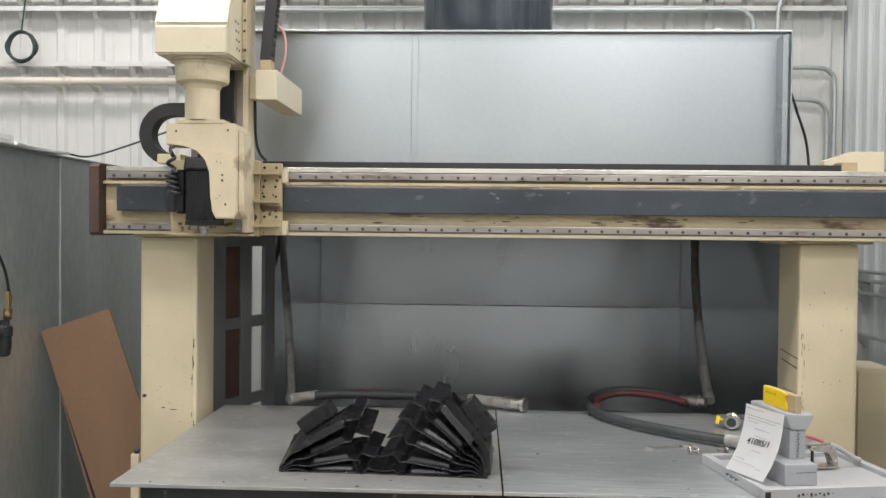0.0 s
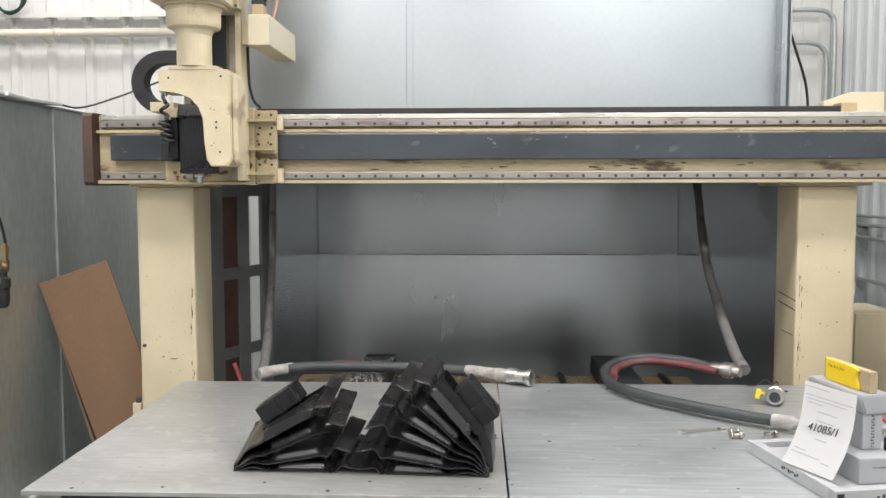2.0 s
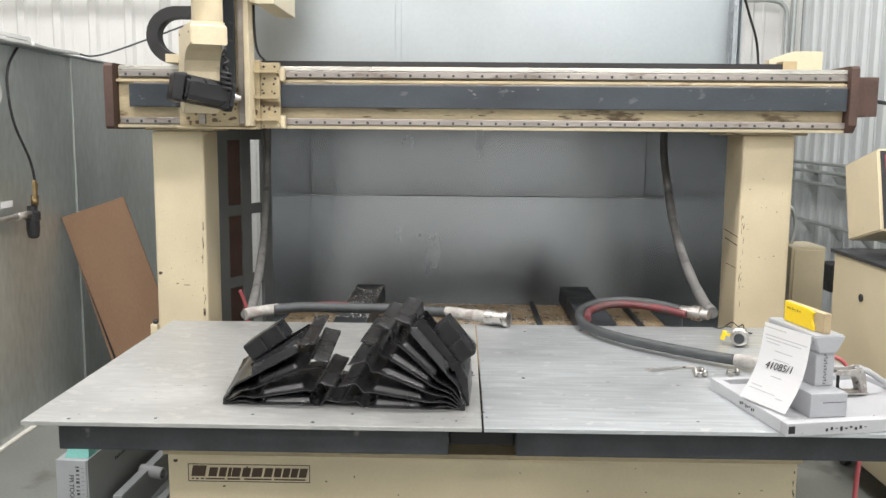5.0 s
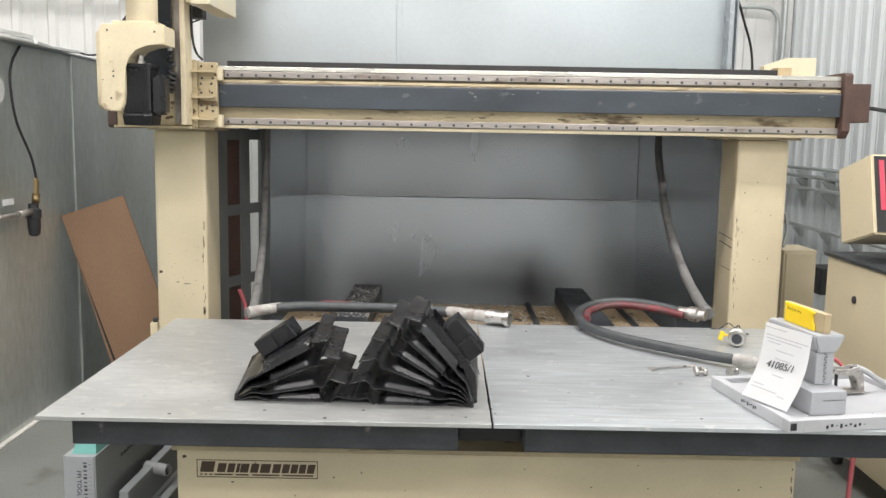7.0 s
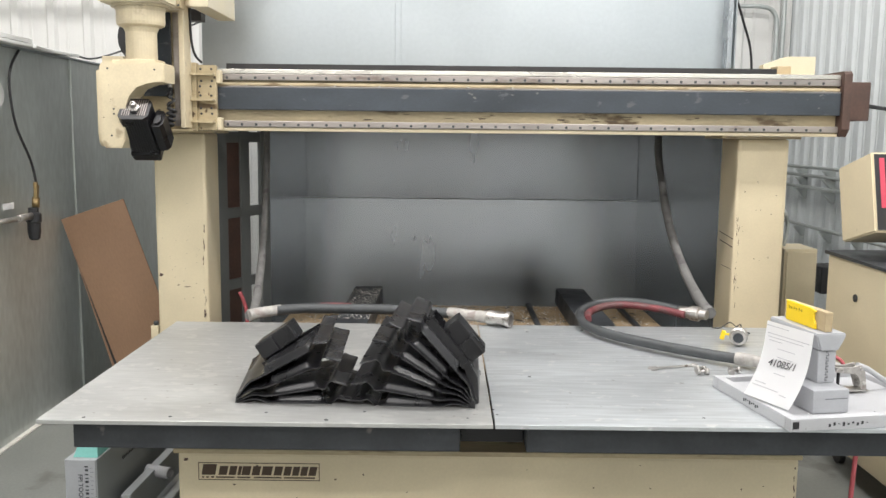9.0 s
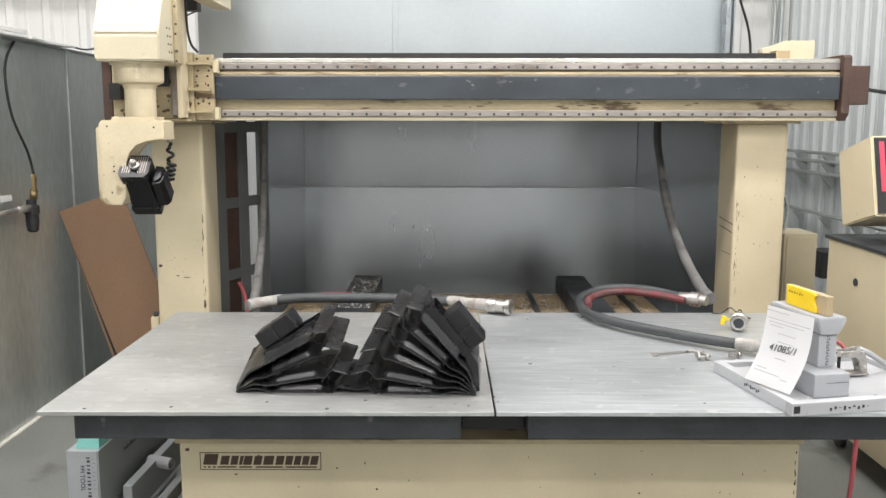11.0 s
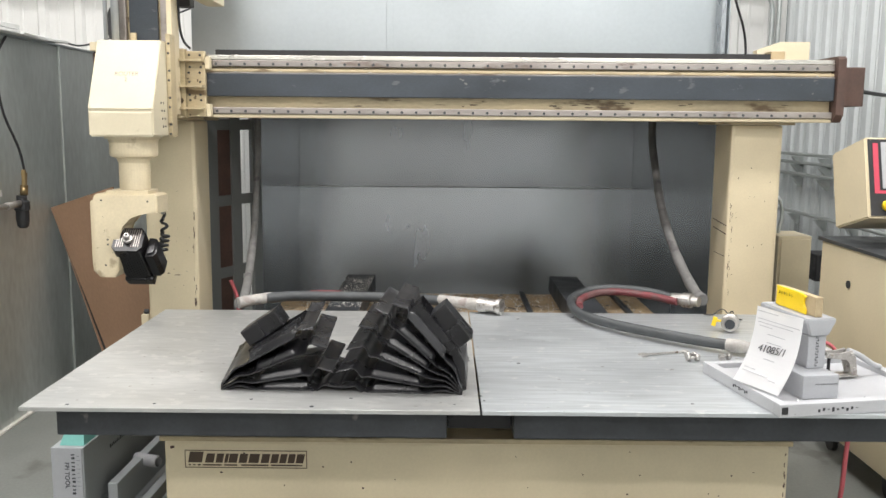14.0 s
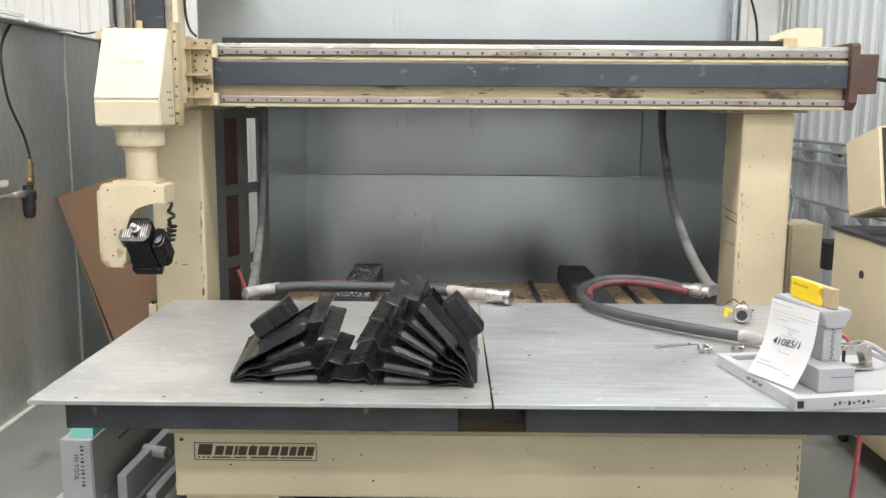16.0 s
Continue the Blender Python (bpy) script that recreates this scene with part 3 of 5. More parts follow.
for x0, x1, y1 in ((-1.886, -1.581, 2.65), (1.535, 1.835, 2.66)):
    bm = bmesh.new()
    box(bm, x0, x1, 2.346, y1, 0.0, 1.74, 0.02)
    c = part("column", bm, CREAM, gantry)
    solid("cap_plate", (x0 - 0.03 if x0 < 0 else x0 - 0.10, x1 + 0.06, 2.33, y1 + 0.02, 1.741, 1.756), CREAM_DIRTY, gantry, 0.003)
    solid("base_bracket", (x0 - 0.045, x0 - 0.002, 2.335, 2.40, 0.0, 0.59), CREAM, gantry, 0.004)
    cyl_bm = bmesh.new()
    cyl(cyl_bm, (x0 - 0.02, 2.36, 0.591), (x0 - 0.02, 2.36, 0.615), 0.016, n=6)
    part("bolt", cyl_bm, DARK_STEEL, gantry)
BX0, BX1, BF = -2.03, 2.05, 2.25
solid("beam", (BX0, BX1, BF, 2.66, 1.757, 2.10), CREAM_DIRTY, gantry, 0.006, "oil-stained cream beam")
solid("lower_ledge", (BX0, BX1, BF - 0.03, BF - 0.001, 1.757, 1.775), CREAM, gantry, 0.003)
solid("upper_ledge", (BX0, BX1, BF - 0.035, BF - 0.001, 2.012, 2.028), CREAM_DIRTY, gantry, 0.003)
solid("channel_lip", (BX0 + 0.1, BX1, BF - 0.05, BF - 0.002, 2.001, 2.008), RAIL, gantry, 0.002)
solid("top_strip", (BX0 + 0.02, BX1, BF - 0.036, BF - 0.002, 2.078, 2.103), STRIP, gantry, 0.003, "bright worn rail edge strip")
for z0, z1 in ((2.04, 2.076), (1.779, 1.815)):
    rail = solid("linear_rail", (BX0 + 0.02, BX1, BF - 0.04, BF - 0.002, z0, z1), RAIL, gantry, 0.004, "ground steel linear rail")
    bolt_mesh = None
    for i in range(52):
        x = BX0 + 0.06 + i * 0.08
        if x > BX1 - 0.02:
            break
        if bolt_mesh is None:
            bm = bmesh.new()
            cyl(bm, (0, 0, 0), (0, 0.006, 0), 0.008, n=8)
            bolt_mesh = mesh_of("rail_bolt", bm, DARK_STEEL)
        o = new("rail_bolt", bolt_mesh)
        o.parent = rail
        o.location = (x, BF - 0.0425, (z0 + z1) / 2 - 0.004)
solid("cover_strip", (-1.95, BX1 - 0.002, BF - 0.055, BF - 0.003, 1.875, 2.0), COVER, gantry, 0.004, "blue-black belt cover strip")
for i in range(16):
    x = -1.8 + i * 0.25
    bm = bmesh.new()
    cyl(bm, (x, BF - 0.045, 2.008), (x, BF - 0.045, 2.014), 0.007, n=6)
    part("screw", bm, STEEL, gantry)
bm = bmesh.new()
prism(bm, [(2.17, 1.765), (2.19, 1.748), (2.66, 1.748), (2.66, 2.10), (2.64, 2.114), (2.19, 2.114), (2.17, 2.098)], "x", BX0 - 0.05, BX0 - 0.001)
part("end_plate", bm, BROWN, gantry, "rusty brown end plate")
bm = bmesh.new()
prism(bm, [(2.17, 1.80), (2.21, 1.757), (2.66, 1.757), (2.66, 2.10), (2.64, 2.122), (2.19, 2.122), (2.17, 2.105)], "x", BX1 + 0.001, BX1 + 0.045)
part("end_plate", bm, BROWN, gantry, "rusty brown end plate")
bm = bmesh.new()
box(bm, BX1 + 0.046, BX1 + 0.212, 2.30, 2.50, 1.85, 2.07, 0.006)
cyl(bm, (BX1 + 0.09, 2.4, 1.80), (BX1 + 0.09, 2.4, 1.86), 0.018, n=10)
part("drive_box", bm, BROWN, gantry, "brown drive box")
bm = bmesh.new()
tube(bm, [(BX1 + 0.208, 2.45, 1.95), (BX1 + 0.45, 2.6, 1.93), (2.9, 3.0, 1.92)], 0.012, 8)
part("drive_cable", bm, RUBBER_BLACK, gantry)
bm = bmesh.new()
top = [(-1.45, 2.109)]
for i in range(110):
    x = -1.45 + i * 0.029
    top += [(x, 2.143), (x + 0.025, 2.144), (x + 0.027, 2.141)]
prism(bm, top + [(1.74, 2.143), (1.74, 2.109)], "y", 2.36, 2.46)
part("cable_chain", bm, RUBBER_BLACK, gantry, "black cable chain lying on the beam")
solid("chain_end", (1.74, 1.82, 2.355, 2.465, 2.11, 2.16), TAN, gantry, 0.004)
bm = bmesh.new()
prism(bm, [(1.72, 2.11), (2.03, 2.11), (2.03, 2.23), (1.86, 2.23), (1.72, 2.18)], "y", 2.53, 2.60)
part("rear_bracket", bm, CREAM_CLEAN, gantry)


def chips(parent, mat_, spots, seed):
    """Flaked paint and scuffs: thin ragged flakes on a front face. (x, y, z, width, height)"""
    r = random.Random(seed)
    for x, y, z, w, h in spots:
        bm = bmesh.new()
        k = 9
        prism(bm, [(x + w * (0.5 + 0.5 * r.random()) * math.cos(2 * math.pi * i / k), z + h * (0.5 + 0.5 * r.random()) * math.sin(2 * math.pi * i / k)) for i in range(k)], "y", y - 0.0012, y)
        part("paint_chip", bm, mat_, parent)


cr = random.Random(3)
spots = [(-1.60 + cr.uniform(-0.012, 0.004), 2.3462, 0.66 + cr.random() ** 2.2 * 0.55, cr.uniform(0.001, 0.0045), cr.uniform(0.006, 0.028)) for _ in range(22)]
spots += [(cr.uniform(-1.85, -1.62), 2.3462, cr.uniform(0.75, 1.35), cr.uniform(0.001, 0.0035), cr.uniform(0.001, 0.004)) for _ in range(20)]
spots += [(-1.86, 2.3462, 0.90, 0.016, 0.012), (-1.70, 2.3462, 0.83, 0.03, 0.003), (-1.76, 2.3462, 0.84, 0.012, 0.004)]
spots += [(1.555 + cr.uniform(-0.004, 0.014), 2.3462, 0.75 + cr.random() * 0.55, cr.uniform(0.0008, 0.002), cr.uniform(0.005, 0.03)) for _ in range(22)]
spots += [(cr.uniform(1.56, 1.80), 2.3462, cr.uniform(0.7, 1.6), cr.uniform(0.002, 0.005), cr.uniform(0.002, 0.006)) for _ in range(12)]
chips(gantry, BROWN, spots, 5)
spots = [(cr.uniform(-1.17, 1.18), 0.4352, cr.uniform(0.29, 0.51), cr.uniform(0.002, 0.007), cr.uniform(0.002, 0.006)) for _ in range(18)]
spots += [(1.186 + cr.uniform(-0.004, 0.003), 0.4352, cr.uniform(0.28, 0.5), cr.uniform(0.002, 0.004), cr.uniform(0.004, 0.016)) for _ in range(7)]
spots += [(-1.16, 0.4352, 0.50, 0.012, 0.010)]
chips(base, BROWN, spots, 6)
spots = [(cr.gauss(0.72, 0.16), 2.2492, cr.uniform(1.825, 1.86), cr.uniform(0.02, 0.07), cr.uniform(0.002, 0.007)) for _ in range(8)]
spots += [(cr.uniform(-0.9, 1.9), 2.2492, cr.uniform(1.822, 1.865), cr.uniform(0.008, 0.05), cr.uniform(0.002, 0.006)) for _ in range(16)]
chips(gantry, STAIN, spots, 7)

for z, y0, y1, h in ((0.985, 2.36, 2.62, 0.005), (0.968, 2.36, 2.55, 0.003), (0.935, 2.36, 2.60, 0.006)):
    bm = bmesh.new()
    box(bm, 1.5338, 1.5352, y0, y1, z, z + h, m=Matrix.Translation((0, 0, 0.9)) @ pose(0, 0, 0, 4, 0, 0) @ Matrix.Translation((0, 0, -0.9)) if h > 0.003 else None)
    part("scuff_mark", bm, BROWN, gantry)

# ---- carriage on the beam; its axis is x = 0, built at the beam's depth ----
AX = -1.397
carriage = thing("router_carriage", "cream cross carriage with vertical slide plate", "carriage", at=pose(AX, 0, 0))
solid("back_plate", (-0.25, 0.20, 2.13, 2.19, 1.752, 2.13), CREAM_DIRTY, carriage, 0.006)
solid("slide_column", (-0.122, 0.145, 2.075, 2.129, 1.765, 3.5), CREAM_DIRTY, carriage, 0.006, "tall vertical slide column")
solid("dark_bellows", (-0.069, 0.086, 2.055, 2.074, 1.94, 3.5), COVER, carriage, 0.004)
for x in (-0.118, 0.104):
    solid("slide_rail", (x, x + 0.036, 2.04, 2.074, 1.78, 3.48), RAIL, carriage, 0.004)
solid("side_web", (0.147, 0.175, 2.0, 2.128, 1.77, 3.5), CREAM_WORN, carriage, 0.004)
bm = bmesh.new()
box(bm, 0.20, 0.305, 2.15, 2.185, 1.758, 2.118, 0.005)
for z in (1.80, 1.92, 2.06):
    prism(bm, [(0.176, z), (0.176, z + 0.012), (0.30, z + 0.012), (0.30, z)], "y", 2.09, 2.15)
part("bearing_bracket", bm, CREAM_DIRTY, carriage, "ribbed bearing bracket")
for z in (1.85, 1.88, 2.0, 2.03, 1.95, 2.095):
    for x in (0.22, 0.28):
        bm = bmesh.new()
        cyl(bm, (x + 0.006 * math.sin(z * 90), 2.144, z), (x + 0.006 * math.sin(z * 90), 2.149, z), 0.0065, n=8)
        part("bolt", bm, DARK_STEEL, carriage)
for z0 in (2.02, 1.76):
    solid("bearing_block", (0.306, 0.33, 2.15, 2.2, z0, z0 + 0.07), CREAM, carriage, 0.004)
solid("bottom_shelf", (-0.24, 0.19, 2.05, 2.128, 1.752, 1.764), CREAM_DIRTY, carriage, 0.003)
sb = solid("side_box", (0.222, 0.325, 1.95, 2.54, 2.405, 2.547), CREAM_CLEAN, carriage, 0.005)
solid("box_bracket", (0.176, 0.221, 2.02, 2.12, 2.42, 2.53), CREAM, carriage, 0.003)
solid("chain_foot", (0.235, 0.29, 1.98, 2.05, 2.548, 2.60), TAN, carriage, 0.004)
bm = bmesh.new()
lft, rgt = [], []
for i in range(40):
    z, c = 2.60 + i * 0.024, 0.262 + i * 0.0023
    for dz, w in ((0.0, 0.028), (0.019, 0.028), (0.021, 0.025), (0.0235, 0.025)):
        lft.append((c - w, z + dz))
        rgt.append((c + w, z + dz))
prism(bm, rgt + lft[::-1], "y", 1.985, 2.05)
part("cable_chain", bm, RUBBER_BLACK, carriage, "black upright cable chain")
bm = bmesh.new()
tube(bm, [(0.30, 2.12, 2.548), (0.325, 2.12, 2.65), (0.32, 2.12, 2.75), (0.28, 2.12, 2.82), (0.265, 2.1, 3.0)], 0.008, 8)
part("pink_cable", bm, PINK, carriage)
bm = bmesh.new()
tube(bm, [(0.182, 2.1, 2.42), (0.182, 2.12, 2.25), (0.195, 2.14, 2.17), (0.225, 2.16, 2.13)], 0.007, 8)
part("side_cable", bm, RUBBER_BLACK, carriage)
bm = bmesh.new()
outer, inner = [(-0.02, 2.45)], [(-0.02, 2.385)]
for i in range(13):
    a = radians(92 + i * 14.5)
    outer.append((-0.335 + 0.172 * math.cos(a), 2.283 + 0.165 * math.sin(a)))
    inner.append((-0.335 + 0.105 * math.cos(a), 2.283 + 0.10 * math.sin(a)))
prism(bm, outer + inner[::-1], "y", 2.37, 2.46)
loop = part("cable_loop", bm, RUBBER_BLACK, carriage, "looped black cable carrier")
solid("loop_arm", (-0.32, -0.20, 2.131, 2.40, 2.112, 2.16), CREAM, carriage, 0.004)
solid("small_box", (-0.245, -0.18, 2.06, 2.128, 1.87, 1.96), RUBBER_BLACK, carriage, 0.004)

cr = random.Random(11)
chips(carriage, STAIN, [(cr.uniform(0.20, 0.30), 2.1492, 1.77 + cr.random() ** 2 * 0.3, cr.uniform(0.004, 0.010), cr.uniform(0.006, 0.016)) for _ in range(6)], 2)
chips(carriage, STAIN, [(cr.uniform(-0.05, 0.08), 2.0748, 1.79 + cr.random() ** 2 * 0.10, cr.uniform(0.006, 0.022), cr.uniform(0.006, 0.018)) for _ in range(10)], 19)
chips(carriage, STAIN, [(cr.uniform(-0.24, 0.19), 2.1292, 1.77 + cr.random() ** 2 * 0.12, cr.uniform(0.008, 0.03), cr.uniform(0.006, 0.02)) for _ in range(14)], 9)

# ---- router head, sliding on the carriage ----
HY = 1.85
head = thing("cnc_router", "cream five-axis router unit with slanted cover", "cnc router", at=pose(AX, HY, 0))
bm = bmesh.new()
prism(bm, [(-0.17, 2.567), (0.17, 2.567), (0.17, 3.06), (0.0, 3.06), (-0.17, 2.695)], "x", -0.165, 0.165)
bmesh.ops.bevel(bm, geom=list(bm.edges), offset=0.008, segments=2, affect="EDGES")
part("gearbox_cover", bm, CREAM_CLEAN, head)
bm = bmesh.new()
ang = math.degrees(math.atan2(0.365, 0.17))
sl = pose(0, -0.085, 2.8775, ang, 0, 0)
box(bm, -0.163, 0.163, -0.19, 0.195, 0.002, 0.006, 0.001, sl)
part("access_panel", bm, CREAM_CLEAN, head)
letters("panel_print", "ROUTER\n2", 0.032, INK_FADED, head, sl @ Matrix.Translation((0.01, -0.012, 0.0065)))
bm = bmesh.new()
for x in (-0.15, 0.15):
    for y in (-0.18, 0.185):
        v = cyl(bm, (x, y, 0.006), (x, y, 0.009), 0.005, n=8)
        bmesh.ops.transform(bm, matrix=sl, verts=v)
part("panel_screws", bm, STEEL, head)
solid("mount_plate", (-0.165, 0.166, 0.171, 0.189, 2.56, 3.05), CREAM, head, 0.004)
solid("stop_block", (-0.055, -0.025, 0.171, 0.189, 3.051, 3.115), CREAM_DIRTY, head, 0.003)
solid("mount_side", (0.167, 0.19, 0.06, 0.149, 2.568, 3.1), CREAM_DIRTY, head, 0.004)
for k, z in enumerate((2.58, 2.63, 2.72, 2.77, 2.86, 2.91, 3.0, 3.05)):
    bm = bmesh.new()
    cyl(bm, (0.179 + 0.003 * (k % 2), 0.0575, z), (0.179 + 0.003 * (k % 2), 0.0605, z), 0.0065, n=8)
    part("bolt_hole", bm, DARK_STEEL, head)
for x, z in ((0.166, 2.62), (0.166, 2.66), (0.166, 2.70), (0.166, 2.74)):
    for y in (0.02, -0.02):
        bm = bmesh.new()
        cyl(bm, (x, y - (z - 2.62) * 0.2, z), (x + 0.002, y - (z - 2.62) * 0.2, z), 0.006, n=8)
        part("screw_hole", bm, DARK_STEEL, head)
for x, y, z, r in ((-0.178, 0.155, 2.95, 0.011), (-0.118, 0.13, 3.061, 0.02)):
    bm = bmesh.new()
    cyl(bm, (x, y, z), (x, y, 3.7), r, n=14)
    part("guide_tube", bm, PVC, head, "grey upright guide tube")
bm = bmesh.new()
lathe(bm, [(0.145, 2.555), (0.145, 2.566)], 40)
lathe(bm, [(0.095, 2.455), (0.118, 2.465), (0.122, 2.48), (0.122, 2.535), (0.128, 2.55), (0.128, 2.5545)], 40)
part("flange", bm, CREAM_WORN, head)
bm = bmesh.new()
lathe(bm, [(0.079, 2.29), (0.079, 2.43), (0.090, 2.4545)], 36)
part("spindle_tube", bm, CREAM_WORN, head)
bm = bmesh.new()
# arm outline seen from the front, extruded in depth
prism(bm, [(-0.148, 2.172), (-0.058, 2.172), (0.0, 2.150), (0.04, 2.106), (0.06, 2.05), (0.06, 1.93), (0.066, 1.87), (0.085, 1.835), (0.165, 1.835), (0.185, 1.865),
           (0.185, 2.245), (0.178, 2.262), (0.166, 2.272), (-0.13, 2.272), (-0.148, 2.262)], "y", -0.068, 0.115)
bmesh.ops.bevel(bm, geom=[e for e in bm.edges if abs(e.verts[0].co.y - e.verts[1].co.y) < 1e-5], offset=0.006, segments=2, affect="EDGES")
box(bm, -0.10, 0.12, -0.066, 0.10, 2.27, 2.289, 0.004)
fork = part("fork", bm, CREAM_WORN, head, "cream offset fork arm")
bm = bmesh.new()
prism(bm, [(-0.056, 1.905), (-0.046, 1.862), (-0.018, 1.842), (0.048, 1.842), (0.076, 1.862), (0.086, 1.905), (0.086, 2.235), (-0.056, 2.235)], "x", 0.1855, 0.212)
bmesh.ops.bevel(bm, geom=list(bm.edges), offset=0.005, segments=2, affect="EDGES")
part("belt_cover", bm, CREAM_WORN, fork)
bm = bmesh.new()
cyl(bm, (0.053, 0, 1.94), (0.061, 0, 1.94), 0.05, n=24)
part("pivot_boss", bm, DARK_STEEL, fork)
for x, z in ((0.115, 2.01), (0.115, 2.035), (0.13, 1.90), (-0.10, 2.235), (0.14, 2.24)):
    for y in (-0.0705, 0.1145):
        bm = bmesh.new()
        cyl(bm, (x, y, z), (x, y + 0.003, z), 0.005, n=8)
        part("fork_bolt", bm, DARK_STEEL, fork)
cr = random.Random(14)
chips(fork, STAIN, [(cr.uniform(0.08, 0.17), -0.0682, cr.uniform(1.85, 2.2), cr.uniform(0.002, 0.006), cr.uniform(0.001, 0.004)) for _ in range(5)], 4)
chips(fork, STAIN, [(cr.uniform(0.08, 0.17), 0.1164, cr.uniform(1.85, 2.2), cr.uniform(0.002, 0.006), cr.uniform(0.001, 0.004)) for _ in range(5)], 4)
# spring cable hanging on the open side
bm = bmesh.new()
pts = [(-0.125, -0.05, 2.175), (-0.13, -0.06, 2.15), (-0.12, -0.06, 2.13)]
for i in range(9):
    pts.append((-0.125 + 0.016 * math.sin(i * 1.1), -0.06 + 0.01 * math.cos(i * 1.1), 2.125 - i * 0.009))
for i in range(30):
    a = i * 0.85
    pts.append((-0.13 + 0.0006 * i + 0.020 * math.cos(a), -0.06 + 0.022 * math.sin(a), 2.045 - i * 0.0033))
pts += [(-0.09, -0.05, 1.95)]
tube(bm, pts, 0.0085, 7, 4)
part("spring_cable", bm, RUBBER_BLACK, fork, "coiled black motor cable")
bm = bmesh.new()
cyl(bm, (-0.125, -0.05, 2.155), (-0.125, -0.05, 2.19), 0.012, n=10)
part("cable_gland", bm, STEEL, fork)
# motor about its tilt axis (local x), nose down; its pieces tilt together
tilting = []


def motor_piece(name, bm, mat, label=""):
    bmesh.ops.scale(bm, vec=(1.0, 1.1, 1.1), verts=bm.verts)
    ob = part(name, bm, mat, fork, label)
    ob.location = (0, 0.018, 1.94)
    tilting.append(ob)


bm = bmesh.new()
ring = []
for k in range(9):
    y = -0.054 + k * 0.0135
    ring += [(-0.059, y - 0.0045), (-0.0625, y - 0.004), (-0.0625, y + 0.004), (-0.059, y + 0.0045)]
for k in range(8):
    x = -0.046 + k * 0.0135
    ring += [(x - 0.0045, 0.06), (x - 0.004, 0.0625), (x + 0.004, 0.0625), (x + 0.0045, 0.06)]
ring += [(0.07, 0.06), (0.085, 0.045), (0.085, -0.045), (0.07, -0.06)]
for k in range(8):
    x = 0.0485 - k * 0.0135
    ring += [(x + 0.0045, -0.06), (x + 0.004, -0.0625), (x - 0.004, -0.0625), (x - 0.0045, -0.06)]
prism(bm, ring, "z", -0.105, 0.103)
motor_piece("router_motor", bm, MOTOR, "black finned router motor")
bm = bmesh.new()
v = box(bm, -0.072, 0.085, -0.07, 0.07, 0.104, 0.162, 0.012)
for q in v:
    if q.co.z > 0.14:
        q.co.x, q.co.y = 0.006 + (q.co.x - 0.006) * 0.95, q.co.y * 0.92
motor_piece("fan_cover", bm, MOTOR)
bm = bmesh.new()
prism(bm, [(-0.07, -0.045), (-0.048, -0.068), (0.06, -0.068), (0.085, -0.045), (0.085, 0.045), (0.06, 0.068), (-0.048, 0.068), (-0.07, 0.045)], "z", -0.124, -0.106)
motor_piece("nose_plate", bm, MOTOR)
bm = bmesh.new()
prism(bm, [(-0.128, -0.032), (-0.112, -0.052), (-0.0735, -0.056), (-0.0735, 0.056), (-0.112, 0.052), (-0.128, 0.032)], "z", -0.075, 0.11)
bmesh.ops.bevel(bm, geom=[e for e in bm.edges if abs(e.verts[0].co.z - e.verts[1].co.z) < 1e-6], offset=0.012, segments=2, affect="EDGES")
motor_piece("terminal_box", bm, MOTOR)
for k in range(11):
    bm = bmesh.new()
    box(bm, -0.052 + k * 0.0115, -0.0487 + k * 0.0115, 0.005 if 3 < k < 7 else -0.045, 0.058, -0.127, -0.1245)
    motor_piece("nose_fin", bm, RAIL)
bm = bmesh.new()
lathe(bm, [(0.024, -0.1275), (0.024, -0.14), (0.016, -0.142), (0.015, -0.165), (0.011, -0.168), (0.007, -0.168), (0.006, -0.15)], 20, pose(0.006, -0.005, 0))
motor_piece("collet", bm, STEEL, "bright steel collet")

# ---- moving table ----
table = thing("router_table", "moving router table with two aluminium plates", "table")


def plate(x0, x1, mat, label):
    bm = bmesh.new()
    box(bm, x0, x1, 0, 1.524, 0.785, 0.8, 0.002)
    return part("plate", bm, mat, table, label)


plate(-1.52, -0.0035, ALU_DULL, "dull stained aluminium plate")
plate(0.0035, 1.52, ALU, "brushed scratched aluminium plate")
rng = random.Random(21)
for i in range(26):
    x, y = rng.uniform(-1.45, 1.45), rng.choice((0.05, 0.09, 0.13, 0.6, 1.0, 1.4)) + rng.uniform(-0.03, 0.03)
    bm = bmesh.new()
    cyl(bm, (x, y, 0.8), (x, y, 0.8006), rng.uniform(0.004, 0.008), n=8)
    part("plate_hole", bm, DARK_STEEL, table)
for x0, x1 in ((-1.42, -0.112), (0.112, 1.46)):
    solid("front_tube", (x0, x1, 0.05, 0.15, 0.686, 0.784), DARK_STEEL, table, 0.006, "dark steel frame tube")
    solid("rear_tube", (x0, x1, 1.37, 1.47, 0.686, 0.784), DARK_STEEL, table, 0.006, "dark steel frame tube")
    for x in (x0, (x0 + x1) / 2 - 0.05, x1 - 0.1):
        solid("cross_tube", (x, x + 0.1, 0.151, 1.369, 0.69, 0.783), DARK_STEEL, table, 0.006, "dark steel frame tube")
# black sheet put in for the deep shade between the frame tubes
solid("gap_shade_sheet", (-0.111, 0.111, 0.151, 0.18, 0.686, 0.784), MOTOR, table, 0.003)
solid("slide_bearing", (-0.80, -0.61, 0.3, 1.2, 0.677, 0.685), DARK_STEEL, table)
solid("slide_bearing", (0.62, 0.81, 0.3, 1.2, 0.677, 0.685), DARK_STEEL, table)
riders = [table]
TZ = 0.8


